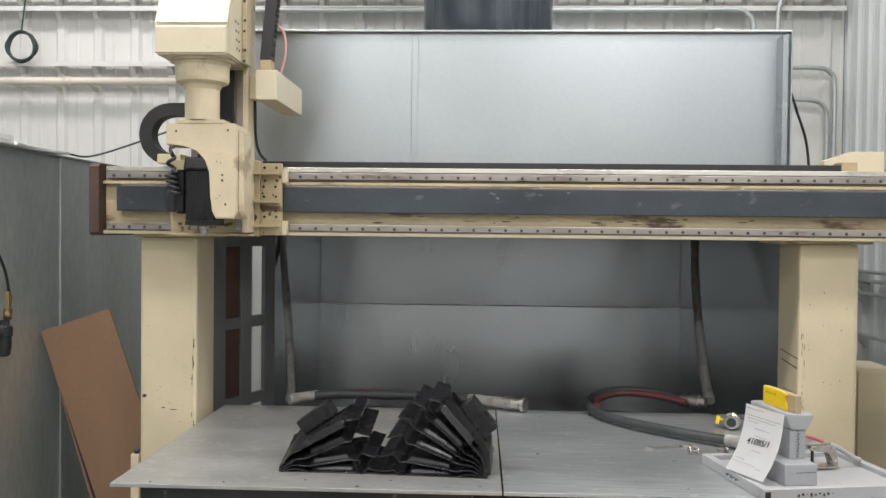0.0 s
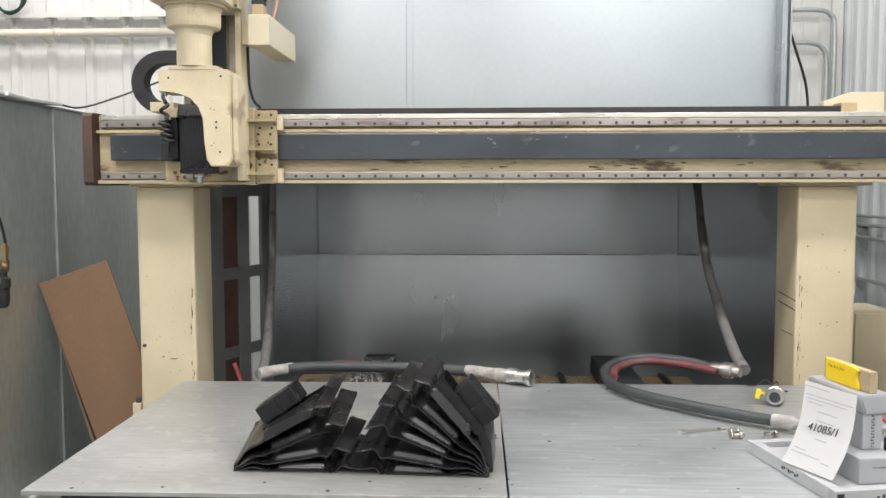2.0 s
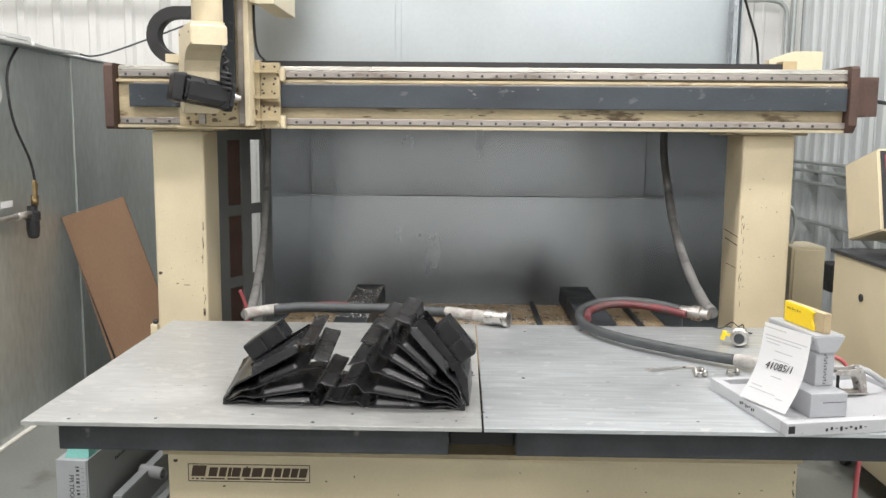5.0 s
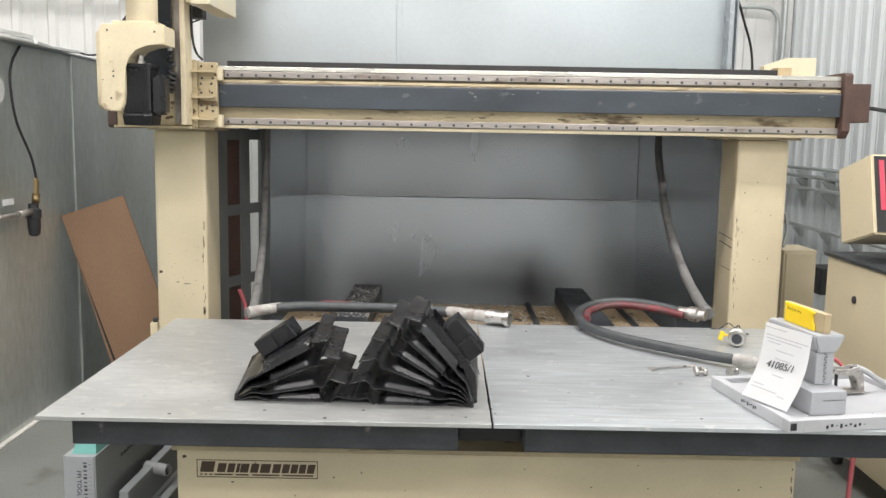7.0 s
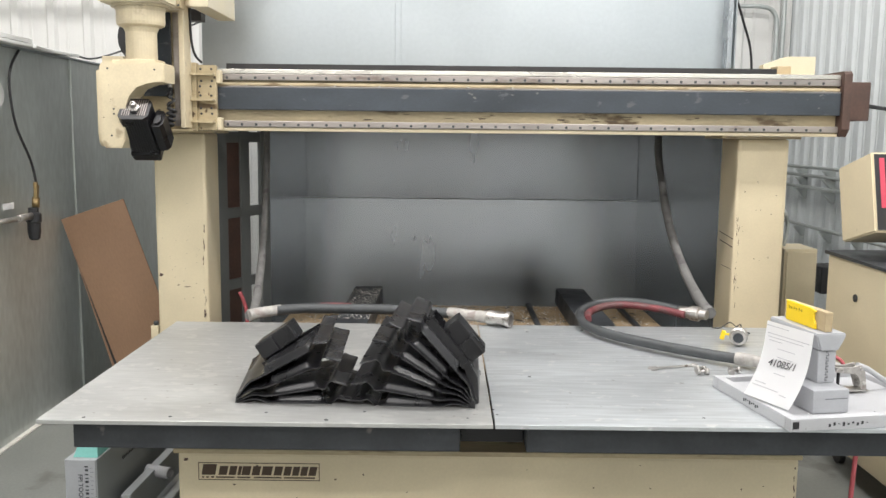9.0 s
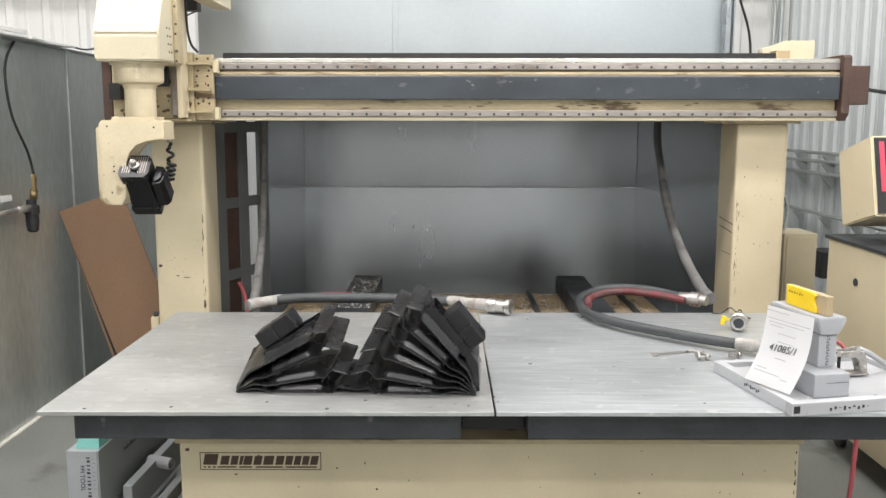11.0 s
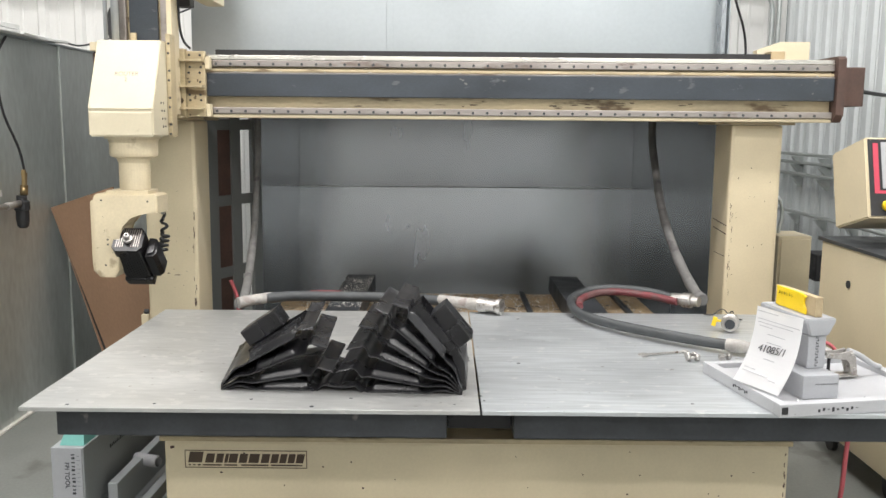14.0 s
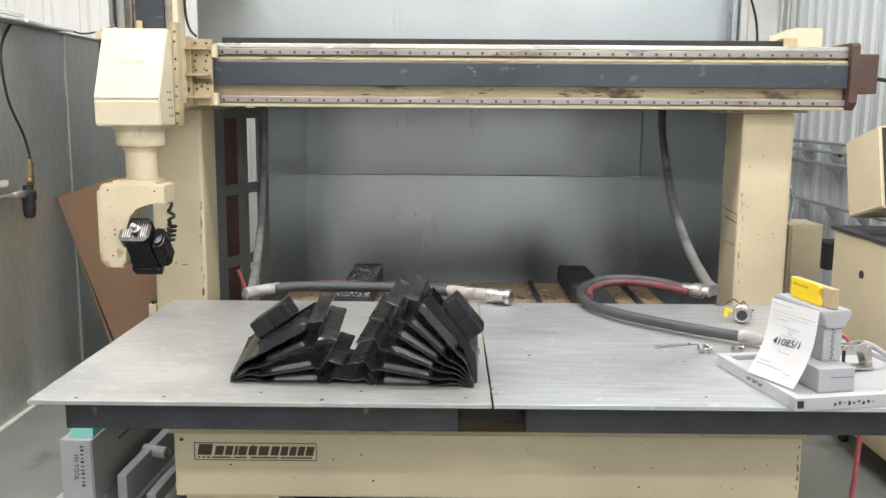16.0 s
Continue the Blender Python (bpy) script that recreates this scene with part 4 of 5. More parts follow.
# black thermoformed leaves, fanned
def leaf(parent, length, depth, mirror, angle, lift, bend=26.0, drape=0.0, pocket=0.291):
    """One vacuum-formed leaf: wavy root, raised pocket with rounded ends, shoulder bead and bent-down end strip."""
    bm = bmesh.new()
    k0 = length / 0.41
    rs = [0, 0.012, 0.024, 0.036, 0.048, 0.06, 0.072, 0.084, 0.096, 0.108, 0.12, 0.128, 0.136, 0.141, 0.146, 0.152, 0.16, 0.20, 0.25, 0.285, 0.293, 0.298, 0.303, 0.309,
          0.318, 0.326, 0.333, 0.34, 0.346, 0.352, 0.357, 0.362, 0.367, 0.372, 0.378, 0.386, 0.398, 0.41]
    ds = [0, 0.006, 0.012, 0.017, 0.021, 0.026, 0.034, 0.045, 0.12, 0.150, 0.157, 0.163, 0.172, 0.20, 0.28, 0.345, 0.355, 0.36]

    def ease(a, lo, hi):
        q = max(0.0, min(1.0, (a - lo) / (hi - lo)))
        return q * q * (3 - 2 * q)

    fall = math.tan(radians(bend))

    def height(r, d):
        z = 0.013 * math.sin(math.pi * min(1.0, r / 0.128)) ** 2
        z += 0.022 * min(ease(r, 0.134, 0.150), 1 - ease(r, pocket, pocket + 0.015)) * max(0.0, min(1.0, (d - 0.006) / 0.015, (0.172 - d) / 0.022))
        z -= (0.006 if pocket < 0.3 else 0.0) * min(ease(r, 0.31, 0.322), 1 - ease(r, 0.328, 0.34))
        z += 0.019 * ease(r, 0.330, 0.358)
        z -= fall * max(0.0, r - 0.364) + 0.004 * ease(r, 0.362, 0.376)
        z += 0.003 * ease(d, 0.345, 0.36) - 0.002 * (1 - ease(d, 0.0, 0.014))
        z += max(0.0, lift - 0.016) * ease(r, 0.0, 0.14)
        z += drape * d / 0.36 * (1 - 0.5 * ease(r, 0.0, 0.16))
        return z

    grid = [[Vector((r * k0, d / 0.36 * depth, height(r, d) + 0.0010 * noise.noise(Vector((r * 22 + angle, d * 16, lift * 90))))) for d in ds] for r in rs]
    up = [[bm.verts.new(p) for p in row] for row in grid]
    dn = [[bm.verts.new(p - Vector((0, 0, 0.003))) for p in row] for row in grid]
    n, k = len(rs) - 1, len(ds) - 1
    for i in range(n):
        for j in range(k):
            bm.faces.new((up[i][j], up[i + 1][j], up[i + 1][j + 1], up[i][j + 1])).smooth = True
            bm.faces.new((dn[i][j], dn[i][j + 1], dn[i + 1][j + 1], dn[i + 1][j])).smooth = True
        bm.faces.new((up[i][0], dn[i][0], dn[i + 1][0], up[i + 1][0]))
        bm.faces.new((up[i][k], up[i + 1][k], dn[i + 1][k], dn[i][k]))
    for j in range(k):
        bm.faces.new((up[0][j], up[0][j + 1], dn[0][j + 1], dn[0][j]))
        bm.faces.new((up[n][j], dn[n][j], dn[n][j + 1], up[n][j + 1]))
    bmesh.ops.transform(bm, matrix=Matrix.Translation((0, 0, 0.004 + min(lift, 0.016))) @ pose(0, 0, 0, 0, -angle, 0), verts=bm.verts)
    if mirror:
        bmesh.ops.transform(bm, matrix=Matrix.Diagonal((-1, 1, 1, 1)), verts=bm.verts)
    return part("leaf", bm, BLACK, parent)


def fan(label, at, mirror, leaves, depth, block):
    """leaves: (angle, length, bend of the end strip, lift and drape of the root) from the lowest up."""
    ob = thing("black_part_stack", label, "plastic part", "black formed parts on the table", at)
    for i, (a, l, bend, lift, drape) in enumerate(leaves):
        leaf(ob, l, depth, mirror, a, lift, bend, drape, 0.332 if i == len(leaves) - 1 else 0.291)
    (x, z, tilt, w, h, yb), bar = block
    # end block: a box with a stepped front, its lower half set back
    bm = bmesh.new()
    box(bm, -w / 2, w / 2, yb, yb + 0.12, -h / 2, h / 2, 0.005)
    sgn = 1 if mirror else -1
    box(bm, min(0, sgn * (w / 2 - 0.003)), max(0, sgn * (w / 2 - 0.003)), yb - 0.012, yb + 0.0005, -h / 2 + 0.003, h / 2 - 0.003, 0.004)
    bmesh.ops.transform(bm, matrix=pose(x, 0, z, 0, tilt, 0), verts=bm.verts)
    part("end_block", bm, BLACK, ob)
    # channel bar: an open trough with rolled edges
    bm = bmesh.new()
    b0, b1 = bar[3] / 2, bar[4] / 2
    prism(bm, [(yb - 0.025, -b1), (yb + 0.115, -b1), (yb + 0.115, b1), (yb + 0.103, b1), (yb + 0.103, -b1 + 0.012), (yb - 0.011, -b1 + 0.012), (yb - 0.011, b1), (yb - 0.025, b1)], "x", -b0, b0)
    box(bm, b0 - 0.006, b0 - 0.001, yb - 0.010, yb + 0.102, -b1 + 0.0125, b1 - 0.002)
    box(bm, -b0 + 0.001, -b0 + 0.006, yb - 0.010, yb + 0.102, -b1 + 0.0125, b1 - 0.002)
    bmesh.ops.transform(bm, matrix=pose(bar[0], 0, bar[1], 0, bar[2], 0), verts=bm.verts)
    bmesh.ops.bevel(bm, geom=[e for e in bm.edges if e.calc_length() > 0.02], offset=0.0025, segments=2, affect="EDGES")
    part("end_bar", bm, BLACK, ob)
    if mirror:
        bm = bmesh.new()
        prism(bm, [(0.012, 0.0), (0.006, 0.10), (-0.03, 0.16), (-0.045, 0.15), (-0.012, 0.0)], "y", 0.05, depth * 0.9)
        bmesh.ops.bevel(bm, geom=list(bm.edges), offset=0.003, segments=2, affect="EDGES")
        part("end_flap", bm, BLACK, ob)
    return ob


riders.append(fan("fanned stack of glossy black formed plastic leaves", pose(-0.907, 0.205, TZ, 0, 0, -1), False,
                  ((0.5, 0.42, 5, 0.0, 0.0), (10, 0.40, 24, 0.004, 0.01), (23.5, 0.40, 33, 0.009, 0.055), (28.5, 0.385, 20, 0.042, 0.045)), 0.36,
                  ((0.120, 0.190, -34, 0.15, 0.066, 0.13), (0.176, 0.163, -33, 0.225, 0.034))))
riders.append(fan("taller fanned stack of glossy black formed plastic leaves", pose(-0.058, 0.17, TZ, 0, 0, -3), True,
                  ((0.3, 0.435, 4, 0.0, 0.0), (9, 0.445, 21, 0.004, 0.006), (21.5, 0.43, 34, 0.008, 0.01), (32, 0.425, 20, 0.012, 0.014), (42.5, 0.415, 16, 0.016, 0.018), (48.5, 0.385, 28, 0.042, 0.015)), 0.36,
                  ((-0.043, 0.226, 50, 0.155, 0.068, 0.06), (-0.098, 0.222, 51, 0.215, 0.036))))


# hoses on the table
def hose(label, pts, r, mats_, name="hose"):
    ob = thing(name, label, "hose")
    bm = bmesh.new()
    tube(bm, pts, r, 14, 8, rough=0.04)
    part("rubber", bm, mats_, ob)
    return ob


hl = hose("grey vacuum hose with camlock coupling on table", [(-1.04, 1.65, 0.836), (-0.9, 1.70, 0.838), (-0.66, 1.70, 0.838), (-0.35, 1.68, 0.838), (-0.12, 1.60, 0.838)], 0.027, RUBBER)
bm = bmesh.new()
tube(bm, [(-1.165, 1.565, 0.826), (-1.12, 1.60, 0.832), (-1.02, 1.665, 0.837)], 0.0285, 14, 6, rough=0.1)
part("taped_end", bm, TAPE, hl, "dusty white tape wrap")
bm = bmesh.new()
tube(bm, [(-0.82, 1.715, 0.840), (-0.74, 1.715, 0.840), (-0.66, 1.712, 0.840)], 0.0275, 14, 6)
part("red_patch", bm, RUBBER_RED, hl, "red tape patch")
cm = Matrix.Translation((-0.13, 1.605, 0.84)) @ Vector((0.31, -0.155, 0)).to_track_quat("Z", "Y").to_matrix().to_4x4()
bm = bmesh.new()
lathe(bm, [(0.029, -0.02), (0.030, 0.0), (0.030, 0.06), (0.028, 0.065), (0.028, 0.14), (0.031, 0.145), (0.031, 0.20)], 20, cm)
part("taped_sleeve", bm, TAPE, hl, "grimy white taped sleeve")
bm = bmesh.new()
lathe(bm, [(0.031, 0.2), (0.037, 0.205), (0.037, 0.25), (0.033, 0.255), (0.033, 0.30), (0.041, 0.305), (0.041, 0.325), (0.028, 0.326), (0.026, 0.28)], 24, cm)
part("coupling", bm, STEEL, hl, "cast camlock coupling")
bm = bmesh.new()
for sgn in (-1, 1):
    box(bm, sgn * 0.038 - 0.005, sgn * 0.038 + 0.005, -0.012, 0.012, 0.22, 0.30, 0.003, cm)
part("cam_lever", bm, STEEL, hl)
riders.append(hl)

hr = hose("curved grey and red vacuum hose across the table", [(1.09, 0.74, 0.835), (0.95, 0.84, 0.835), (0.80, 0.97, 0.835), (0.64, 1.14, 0.835), (0.535, 1.33, 0.835), (0.515, 1.52, 0.838), (0.55, 1.68, 0.85), (0.66, 1.79, 0.866), (0.80, 1.80, 0.874), (0.95, 1.74, 0.868), (1.08, 1.64, 0.853)], 0.0225, RUBBER)
bm = bmesh.new()
tube(bm, [(0.553, 1.52, 0.832), (0.582, 1.655, 0.842), (0.68, 1.755, 0.856), (0.80, 1.763, 0.862), (0.94, 1.705, 0.856), (1.065, 1.61, 0.843)], 0.019, 12, 8, rough=0.05)
part("red_section", bm, RUBBER_RED, hr, "faded red air line strapped along the hose")
ce = Matrix.Translation((1.05, 0.77, 0.836)) @ Vector((0.2, -0.15, 0)).to_track_quat("Z", "Y").to_matrix().to_4x4()
bm = bmesh.new()
lathe(bm, [(0.026, 0.0), (0.028, 0.01), (0.028, 0.07), (0.024, 0.08), (0.024, 0.11), (0.033, 0.115), (0.033, 0.15), (0.024, 0.155), (0.022, 0.19)], 20, ce)
part("coupling", bm, TAPE, hr, "dusty pale grey coupling")
cf = Matrix.Translation((1.05, 1.665, 0.852)) @ Vector((0.14, -0.12, 0)).to_track_quat("Z", "Y").to_matrix().to_4x4()
bm = bmesh.new()
lathe(bm, [(0.027, 0.0), (0.030, 0.01), (0.030, 0.06), (0.038, 0.065), (0.038, 0.11), (0.026, 0.115), (0.026, 0.15)], 20, cf)
part("rear_coupling", bm, STEEL, hr)
riders.append(hr)

# hanging hoses, which swing with the table
def hanging(label, pts, r):
    ob = thing("hanging_hose", label, "hose", "hanging hoses")
    bm = bmesh.new()
    tube(bm, pts, r, 12, 6, rough=0.14)
    part("rubber", bm, HOSE_WRAP, ob)
    return ob


HOSE_R = [(1.19, 1.6, 0.855), (1.192, 1.8, 0.887), (1.216, 2.2, 0.983), (1.242, 2.65, 1.162), (1.29, 3.1, 1.418), (1.323, 3.4, 1.738), (1.42, 3.55, 2.3)]
HOSE_L = [(-1.16, 1.57, 0.825), (-1.168, 1.70, 0.822), (-1.213, 2.0, 0.855), (-1.272, 2.4, 0.985), (-1.318, 2.7, 1.12), (-1.359, 3.0, 1.446), (-1.372, 3.1, 1.716), (-1.375, 3.15, 2.3)]
hang_r = hanging("grey cloth-wrapped hose hanging down into the booth", HOSE_R, lambda q: 0.030 - 0.007 * q)
hang_l = hanging("dusty grey hose hanging inside the booth", HOSE_L, lambda q: 0.026 - 0.006 * q)

# wrench, bolts, valve
wr = thing("wrench", "chrome combination wrench lying on table", "wrench", at=pose(0.787, 0.735, TZ + 0.001, 0, 0, 18))
bm = bmesh.new()
box(bm, -0.085, 0.085, -0.006, 0.006, 0.002, 0.009, 0.002)
part("shank", bm, STEEL, wr)
bm = bmesh.new()
lathe(bm, [(0.014, 0.0), (0.015, 0.003), (0.015, 0.009), (0.010, 0.011), (0.008, 0.011)], 16, pose(0.095, 0, 0))
part("ring_end", bm, STEEL, wr)
bm = bmesh.new()
prism(bm, [(-0.08, -0.007), (-0.095, -0.016), (-0.118, -0.014), (-0.104, -0.005), (-0.104, 0.005), (-0.118, 0.014), (-0.095, 0.016), (-0.08, 0.007)], "z", 0.001, 0.010)
part("jaw", bm, STEEL, wr)
riders.append(wr)


def bolt(x, y, rz, l):
    ob = thing("clamp_bolt", "steel clamp bolt with nut lying on table", "bolt", "loose bolts on table", pose(x, y, TZ, 0, 0, rz))
    bm = bmesh.new()
    cyl(bm, (-l / 2, 0, 0.014), (l / 2, 0, 0.014), 0.0055, n=12)
    part("shank", bm, STEEL, ob)
    bm = bmesh.new()
    cyl(bm, (-l / 2 - 0.008, 0, 0.0135), (-l / 2 + 0.004, 0, 0.0135), 0.0135, n=6)
    part("bolt_head", bm, STEEL, ob)
    bm = bmesh.new()
    cyl(bm, (l * 0.1, 0, 0.0145), (l * 0.1 + 0.014, 0, 0.0145), 0.0145, n=6)
    part("nut", bm, STEEL, ob)
    riders.append(ob)


for b in ((0.872, 0.676, 200, 0.035), (0.880, 0.640, 8, 0.045), (1.005, 0.662, 195, 0.04), (0.99, 0.640, 75, 0.03)):
    bolt(*b)
va = thing("ball_valve", "dull steel ball valve with yellow handle on table", "valve", at=pose(1.19, 1.16, TZ, 0, 0, -20))
bm = bmesh.new()
lathe(bm, [(0.031, -0.045), (0.031, -0.02), (0.041, -0.012), (0.041, 0.012), (0.033, 0.02), (0.033, 0.05), (0.024, 0.051), (0.022, 0.02)], 20, pose(0, 0, 0.0415, 90))
part("body", bm, STEEL, va)
bm = bmesh.new()
cyl(bm, (0, -0.0505, 0.0415), (0, -0.048, 0.0415), 0.0225, n=20)
part("bore", bm, DARK_STEEL, va, "dark open bore")
bm = bmesh.new()
box(bm, -0.078, -0.03, -0.006, 0.006, 0.040, 0.050, 0.002)
box(bm, -0.086, -0.066, -0.010, 0.010, 0.004, 0.046, 0.003, pose(0, 0, 0, 0, 12, 0))
part("handle", bm, YELLOW, va, "yellow lever handle")
riders.append(va)
fi = thing("pipe_fitting", "small steel pipe fitting lying on table", "pipe fitting", at=pose(1.40, 1.12, TZ))
bm = bmesh.new()
cyl(bm, (-0.04, 0, 0.03), (0.04, 0, 0.03), 0.028, n=16)
part("sleeve", bm, STEEL, fi)
solid("foot", (-0.07, 0.05, -0.03, 0.03, 0, 0.012), RUBBER_BLACK, fi, 0.003)
riders.append(fi)

bm = bmesh.new()
tube(bm, [(1.17, 1.50, 0.804), (1.21, 1.485, 0.806), (1.26, 1.505, 0.830), (1.285, 1.48, 0.815), (1.31, 1.49, 0.822), (1.30, 1.42, 0.804), (1.32, 1.38, 0.804)], 0.003, 6)
wire = tagged(part("wire", bm, RUBBER_BLACK), "thin black wire lying loose on table", "wire")
riders.append(wire)

# fixture tray with post and clamp
tray = thing("fixture_tray", "light grey trimming fixture on a white square frame", "fixture", at=pose(0.963, -0.042, TZ, 0, 0, 10.5))
TL, TW = 0.64, 0.53
for nm, d in (("frame_tube", (0.0, TL, 0.0, 0.034, 0.0, 0.043)), ("frame_tube", (0.0, TL, TW - 0.034, TW, 0.0, 0.043)), ("frame_tube", (0.0, 0.034, 0.0345, TW - 0.0345, 0.0, 0.043)),
              ("frame_tube", (TL - 0.034, TL, 0.0345, TW - 0.0345, 0.0, 0.043))):
    solid(nm, d, WHITE_PAINT, tray, 0.003)
solid("panel", (0.0345, TL - 0.0345, 0.0345, TW - 0.0345, 0.004, 0.024), WHITE_PAINT, tray, 0.002)
solid("tube_end", (0.006, 0.028, -0.0015, 0.001, 0.010, 0.034), RUBBER_BLACK, tray, 0, "open black tube end")
solid("foot_block", (0.135, 0.268, 0.09, 0.36, 0.025, 0.107), GREY_PAINT, tray, 0.004)
solid("post", (0.197, 0.265, 0.17, 0.45, 0.108, 0.222), GREY_PAINT, tray, 0.004)
bm = bmesh.new()
prism(bm, [(0.181, 0.271), (0.198, 0.223), (0.266, 0.223), (0.293, 0.272), (0.293, 0.284), (0.181, 0.284)], "y", 0.16, 0.46)
bmesh.ops.bevel(bm, geom=list(bm.edges), offset=0.004, segments=2, affect="EDGES")
part("cap", bm, GREY_PAINT, tray)
solid("wood_insert", (0.222, 0.25, 0.18, 0.43, 0.285, 0.354), TAN, tray, 0.003, "tan wood insert")
bm = bmesh.new()
prism(bm, [(0.225, 0.285), (0.41, 0.285), (0.41, 0.357), (0.26, 0.357), (0.225, 0.349), (0.242, 0.339), (0.242, 0.319), (0.225, 0.304)], "x", 0.214, 0.221)
bmesh.ops.bevel(bm, geom=list(bm.edges), offset=0.002, segments=1, affect="EDGES")
part("yellow_plate", bm, YELLOW, tray, "yellow plate")
bars("hand_marks", tray, INK_BROWN, [(-0.39 + i * 0.016, -0.3886 + i * 0.016, 0.330, 0.342 - 0.003 * (i % 2)) for i in range(6)] + [(-0.39 + i * 0.032, -0.378 + i * 0.032, 0.335, 0.3362) for i in range(3)], pose(0.2135, 0, 0, 90, 0, -90))
bars("hand_marks", tray, INK, [(0.135 + i * 0.017, 0.143 + i * 0.017, 0.012 + 0.004 * (i % 3), 0.022 + 0.004 * (i % 2)) for i in range(9)], pose(0, -0.0005, 0, 90))
bars("hand_marks", tray, INK, [(-0.30 + i * 0.013, -0.293 + i * 0.013, 0.014 + 0.004 * (i % 3), 0.024 + 0.003 * (i % 2)) for i in range(8)], pose(-0.0005, 0, 0, 90, 0, -90))
bars("hand_marks", tray, INK, [(0.226, 0.235 + 0.002 * (i % 2), 0.116 + i * 0.0098, 0.1177 + i * 0.0098) for i in range(12)] + [(0.226 + 0.008 * (i % 2), 0.2277 + 0.008 * (i % 2), 0.116 + i * 0.0098, 0.1225 + i * 0.0098) for i in range(12)], pose(0, 0.1695, 0, 90))
bars("hand_marks", tray, INK, [(0.18, 0.262, 0.075, 0.0765)], pose(0, 0.0895, 0, 90))
for x, y in ((0.1, 0.06), (0.2, 0.05), (0.34, 0.05), (0.05, 0.2)):
    bm = bmesh.new()
    lathe(bm, [(0.010, 0.0), (0.004, 0.012), (0.002, 0.016)], 10, pose(x, y, 0.0435 if y < 0.034 else 0.0245))
    part("locating_pin", bm, WHITE_PAINT, tray)
riders.append(tray)
clamp = thing("toggle_clamp", "dirty pale toggle clamp with a long lever on the fixture frame", "clamp", at=pose(1.335, 0.35, TZ + 0.031, 0, 0, 12))
bm = bmesh.new()
box(bm, -0.07, 0.05, -0.03, 0.03, 0, 0.006, 0.002)
part("clamp_base", bm, STEEL, clamp)
for y in (-0.02, 0.02):
    bm = bmesh.new()
    prism(bm, [(-0.085, 0.075), (-0.07, 0.092), (-0.02, 0.088), (0.022, 0.098), (0.040, 0.07), (0.050, 0.006), (0.028, 0.006), (0.016, 0.05), (0.0, 0.066), (-0.05, 0.07)], "y", y - 0.004, y + 0.004)
    bmesh.ops.bevel(bm, geom=list(bm.edges), offset=0.0015, segments=1, affect="EDGES")
    part("clamp_link", bm, TAPE, clamp)
for x, z in ((-0.06, 0.08), (0.02, 0.085), (0.035, 0.03)):
    bm = bmesh.new()
    cyl(bm, (x, -0.03, z), (x, 0.03, z), 0.006, n=10)
    part("pivot_pin", bm, STEEL, clamp)
bm = bmesh.new()
tube(bm, [(0.02, 0, 0.092), (0.07, 0, 0.072), (0.14, 0.01, 0.03), (0.17, 0.012, 0.02)], 0.011, 10, 5)
part("clamp_lever", bm, WHITE_PAINT, clamp)
bm = bmesh.new()
cyl(bm, (-0.055, 0, 0.006), (-0.055, 0, 0.07), 0.006, n=10)
cyl(bm, (-0.055, 0, 0.006), (-0.055, 0, 0.02), 0.012, n=12)
part("clamp_spindle", bm, RUBBER_BLACK, clamp)
riders.append(clamp)
# job sheet, curved, leaning on the post
sheet = thing("job_sheet", "white printed work order sheet leaning on the fixture", "paper sheet")


def sheet_point(u, v):
    """u across 0..1, v up 0..1: lying foot, rising and leaning back."""
    low = Vector((0.897, 0.225, TZ + 0.05)).lerp(Vector((0.982, 0.032, TZ + 0.05)), u)
    high = Vector((1.008, 0.335, TZ + 0.292)).lerp(Vector((1.098, 0.145, TZ + 0.286)), u)
    return low.lerp(high, v) + math.sin(math.pi * v) * Vector((0.016, 0.0, -0.012))


bm = bmesh.new()
N, M = 8, 16
vs = [[bm.verts.new(sheet_point(i / N, j / M)) for j in range(M + 1)] for i in range(N + 1)]
for i in range(N):
    for j in range(M):
        bm.faces.new((vs[i][j], vs[i + 1][j], vs[i + 1][j + 1], vs[i][j + 1]))
bmesh.ops.solidify(bm, geom=bm.faces[:], thickness=0.0008)
part("paper", bm, PAPER, sheet)


def sheet_pose(u, v):
    o = sheet_point(u, v)
    x = (sheet_point(u + 0.01, v) - sheet_point(u - 0.01, v)).normalized()
    y = (sheet_point(u, v + 0.01) - sheet_point(u, v - 0.01)).normalized()
    z = x.cross(y).normalized()
    y = z.cross(x)
    return Matrix.Translation(o + z * 0.0032) @ Matrix((x, y, z)).transposed().to_4x4()


letters("sheet_number", "41085/1", 0.037, INK, sheet, sheet_pose(0.5, 0.52) @ pose(0, 0, 0, 0, 0, 4))
for v, w, uu in ((0.95, 0.10, 0.25), (0.86, 0.19, 0.5), (0.82, 0.16, 0.45), (0.78, 0.06, 0.25), (0.70, 0.08, 0.5), (0.60, 0.07, 0.5), (0.39, 0.05, 0.5), (0.22, 0.05, 0.2), (0.17, 0.12, 0.35), (0.14, 0.03, 0.75)):
    bars("print_line", sheet, INK_PALE, [(-w / 2, w / 2, -0.0014, 0.0014)], sheet_pose(uu, v) @ Matrix.Translation((0, 0, -0.0024)), 0.0005)
riders.append(sheet)
bm = bmesh.new()
tube(bm, [(1.42, 1.02, 0.808), (1.5, 0.96, 0.812), (1.56, 0.92, 0.79), (1.6, 0.9, 0.70)], 0.008, 8)
rt = tagged(part("red_tube", bm, RED), "red air tube running over the table edge", "tube")
riders.append(rt)

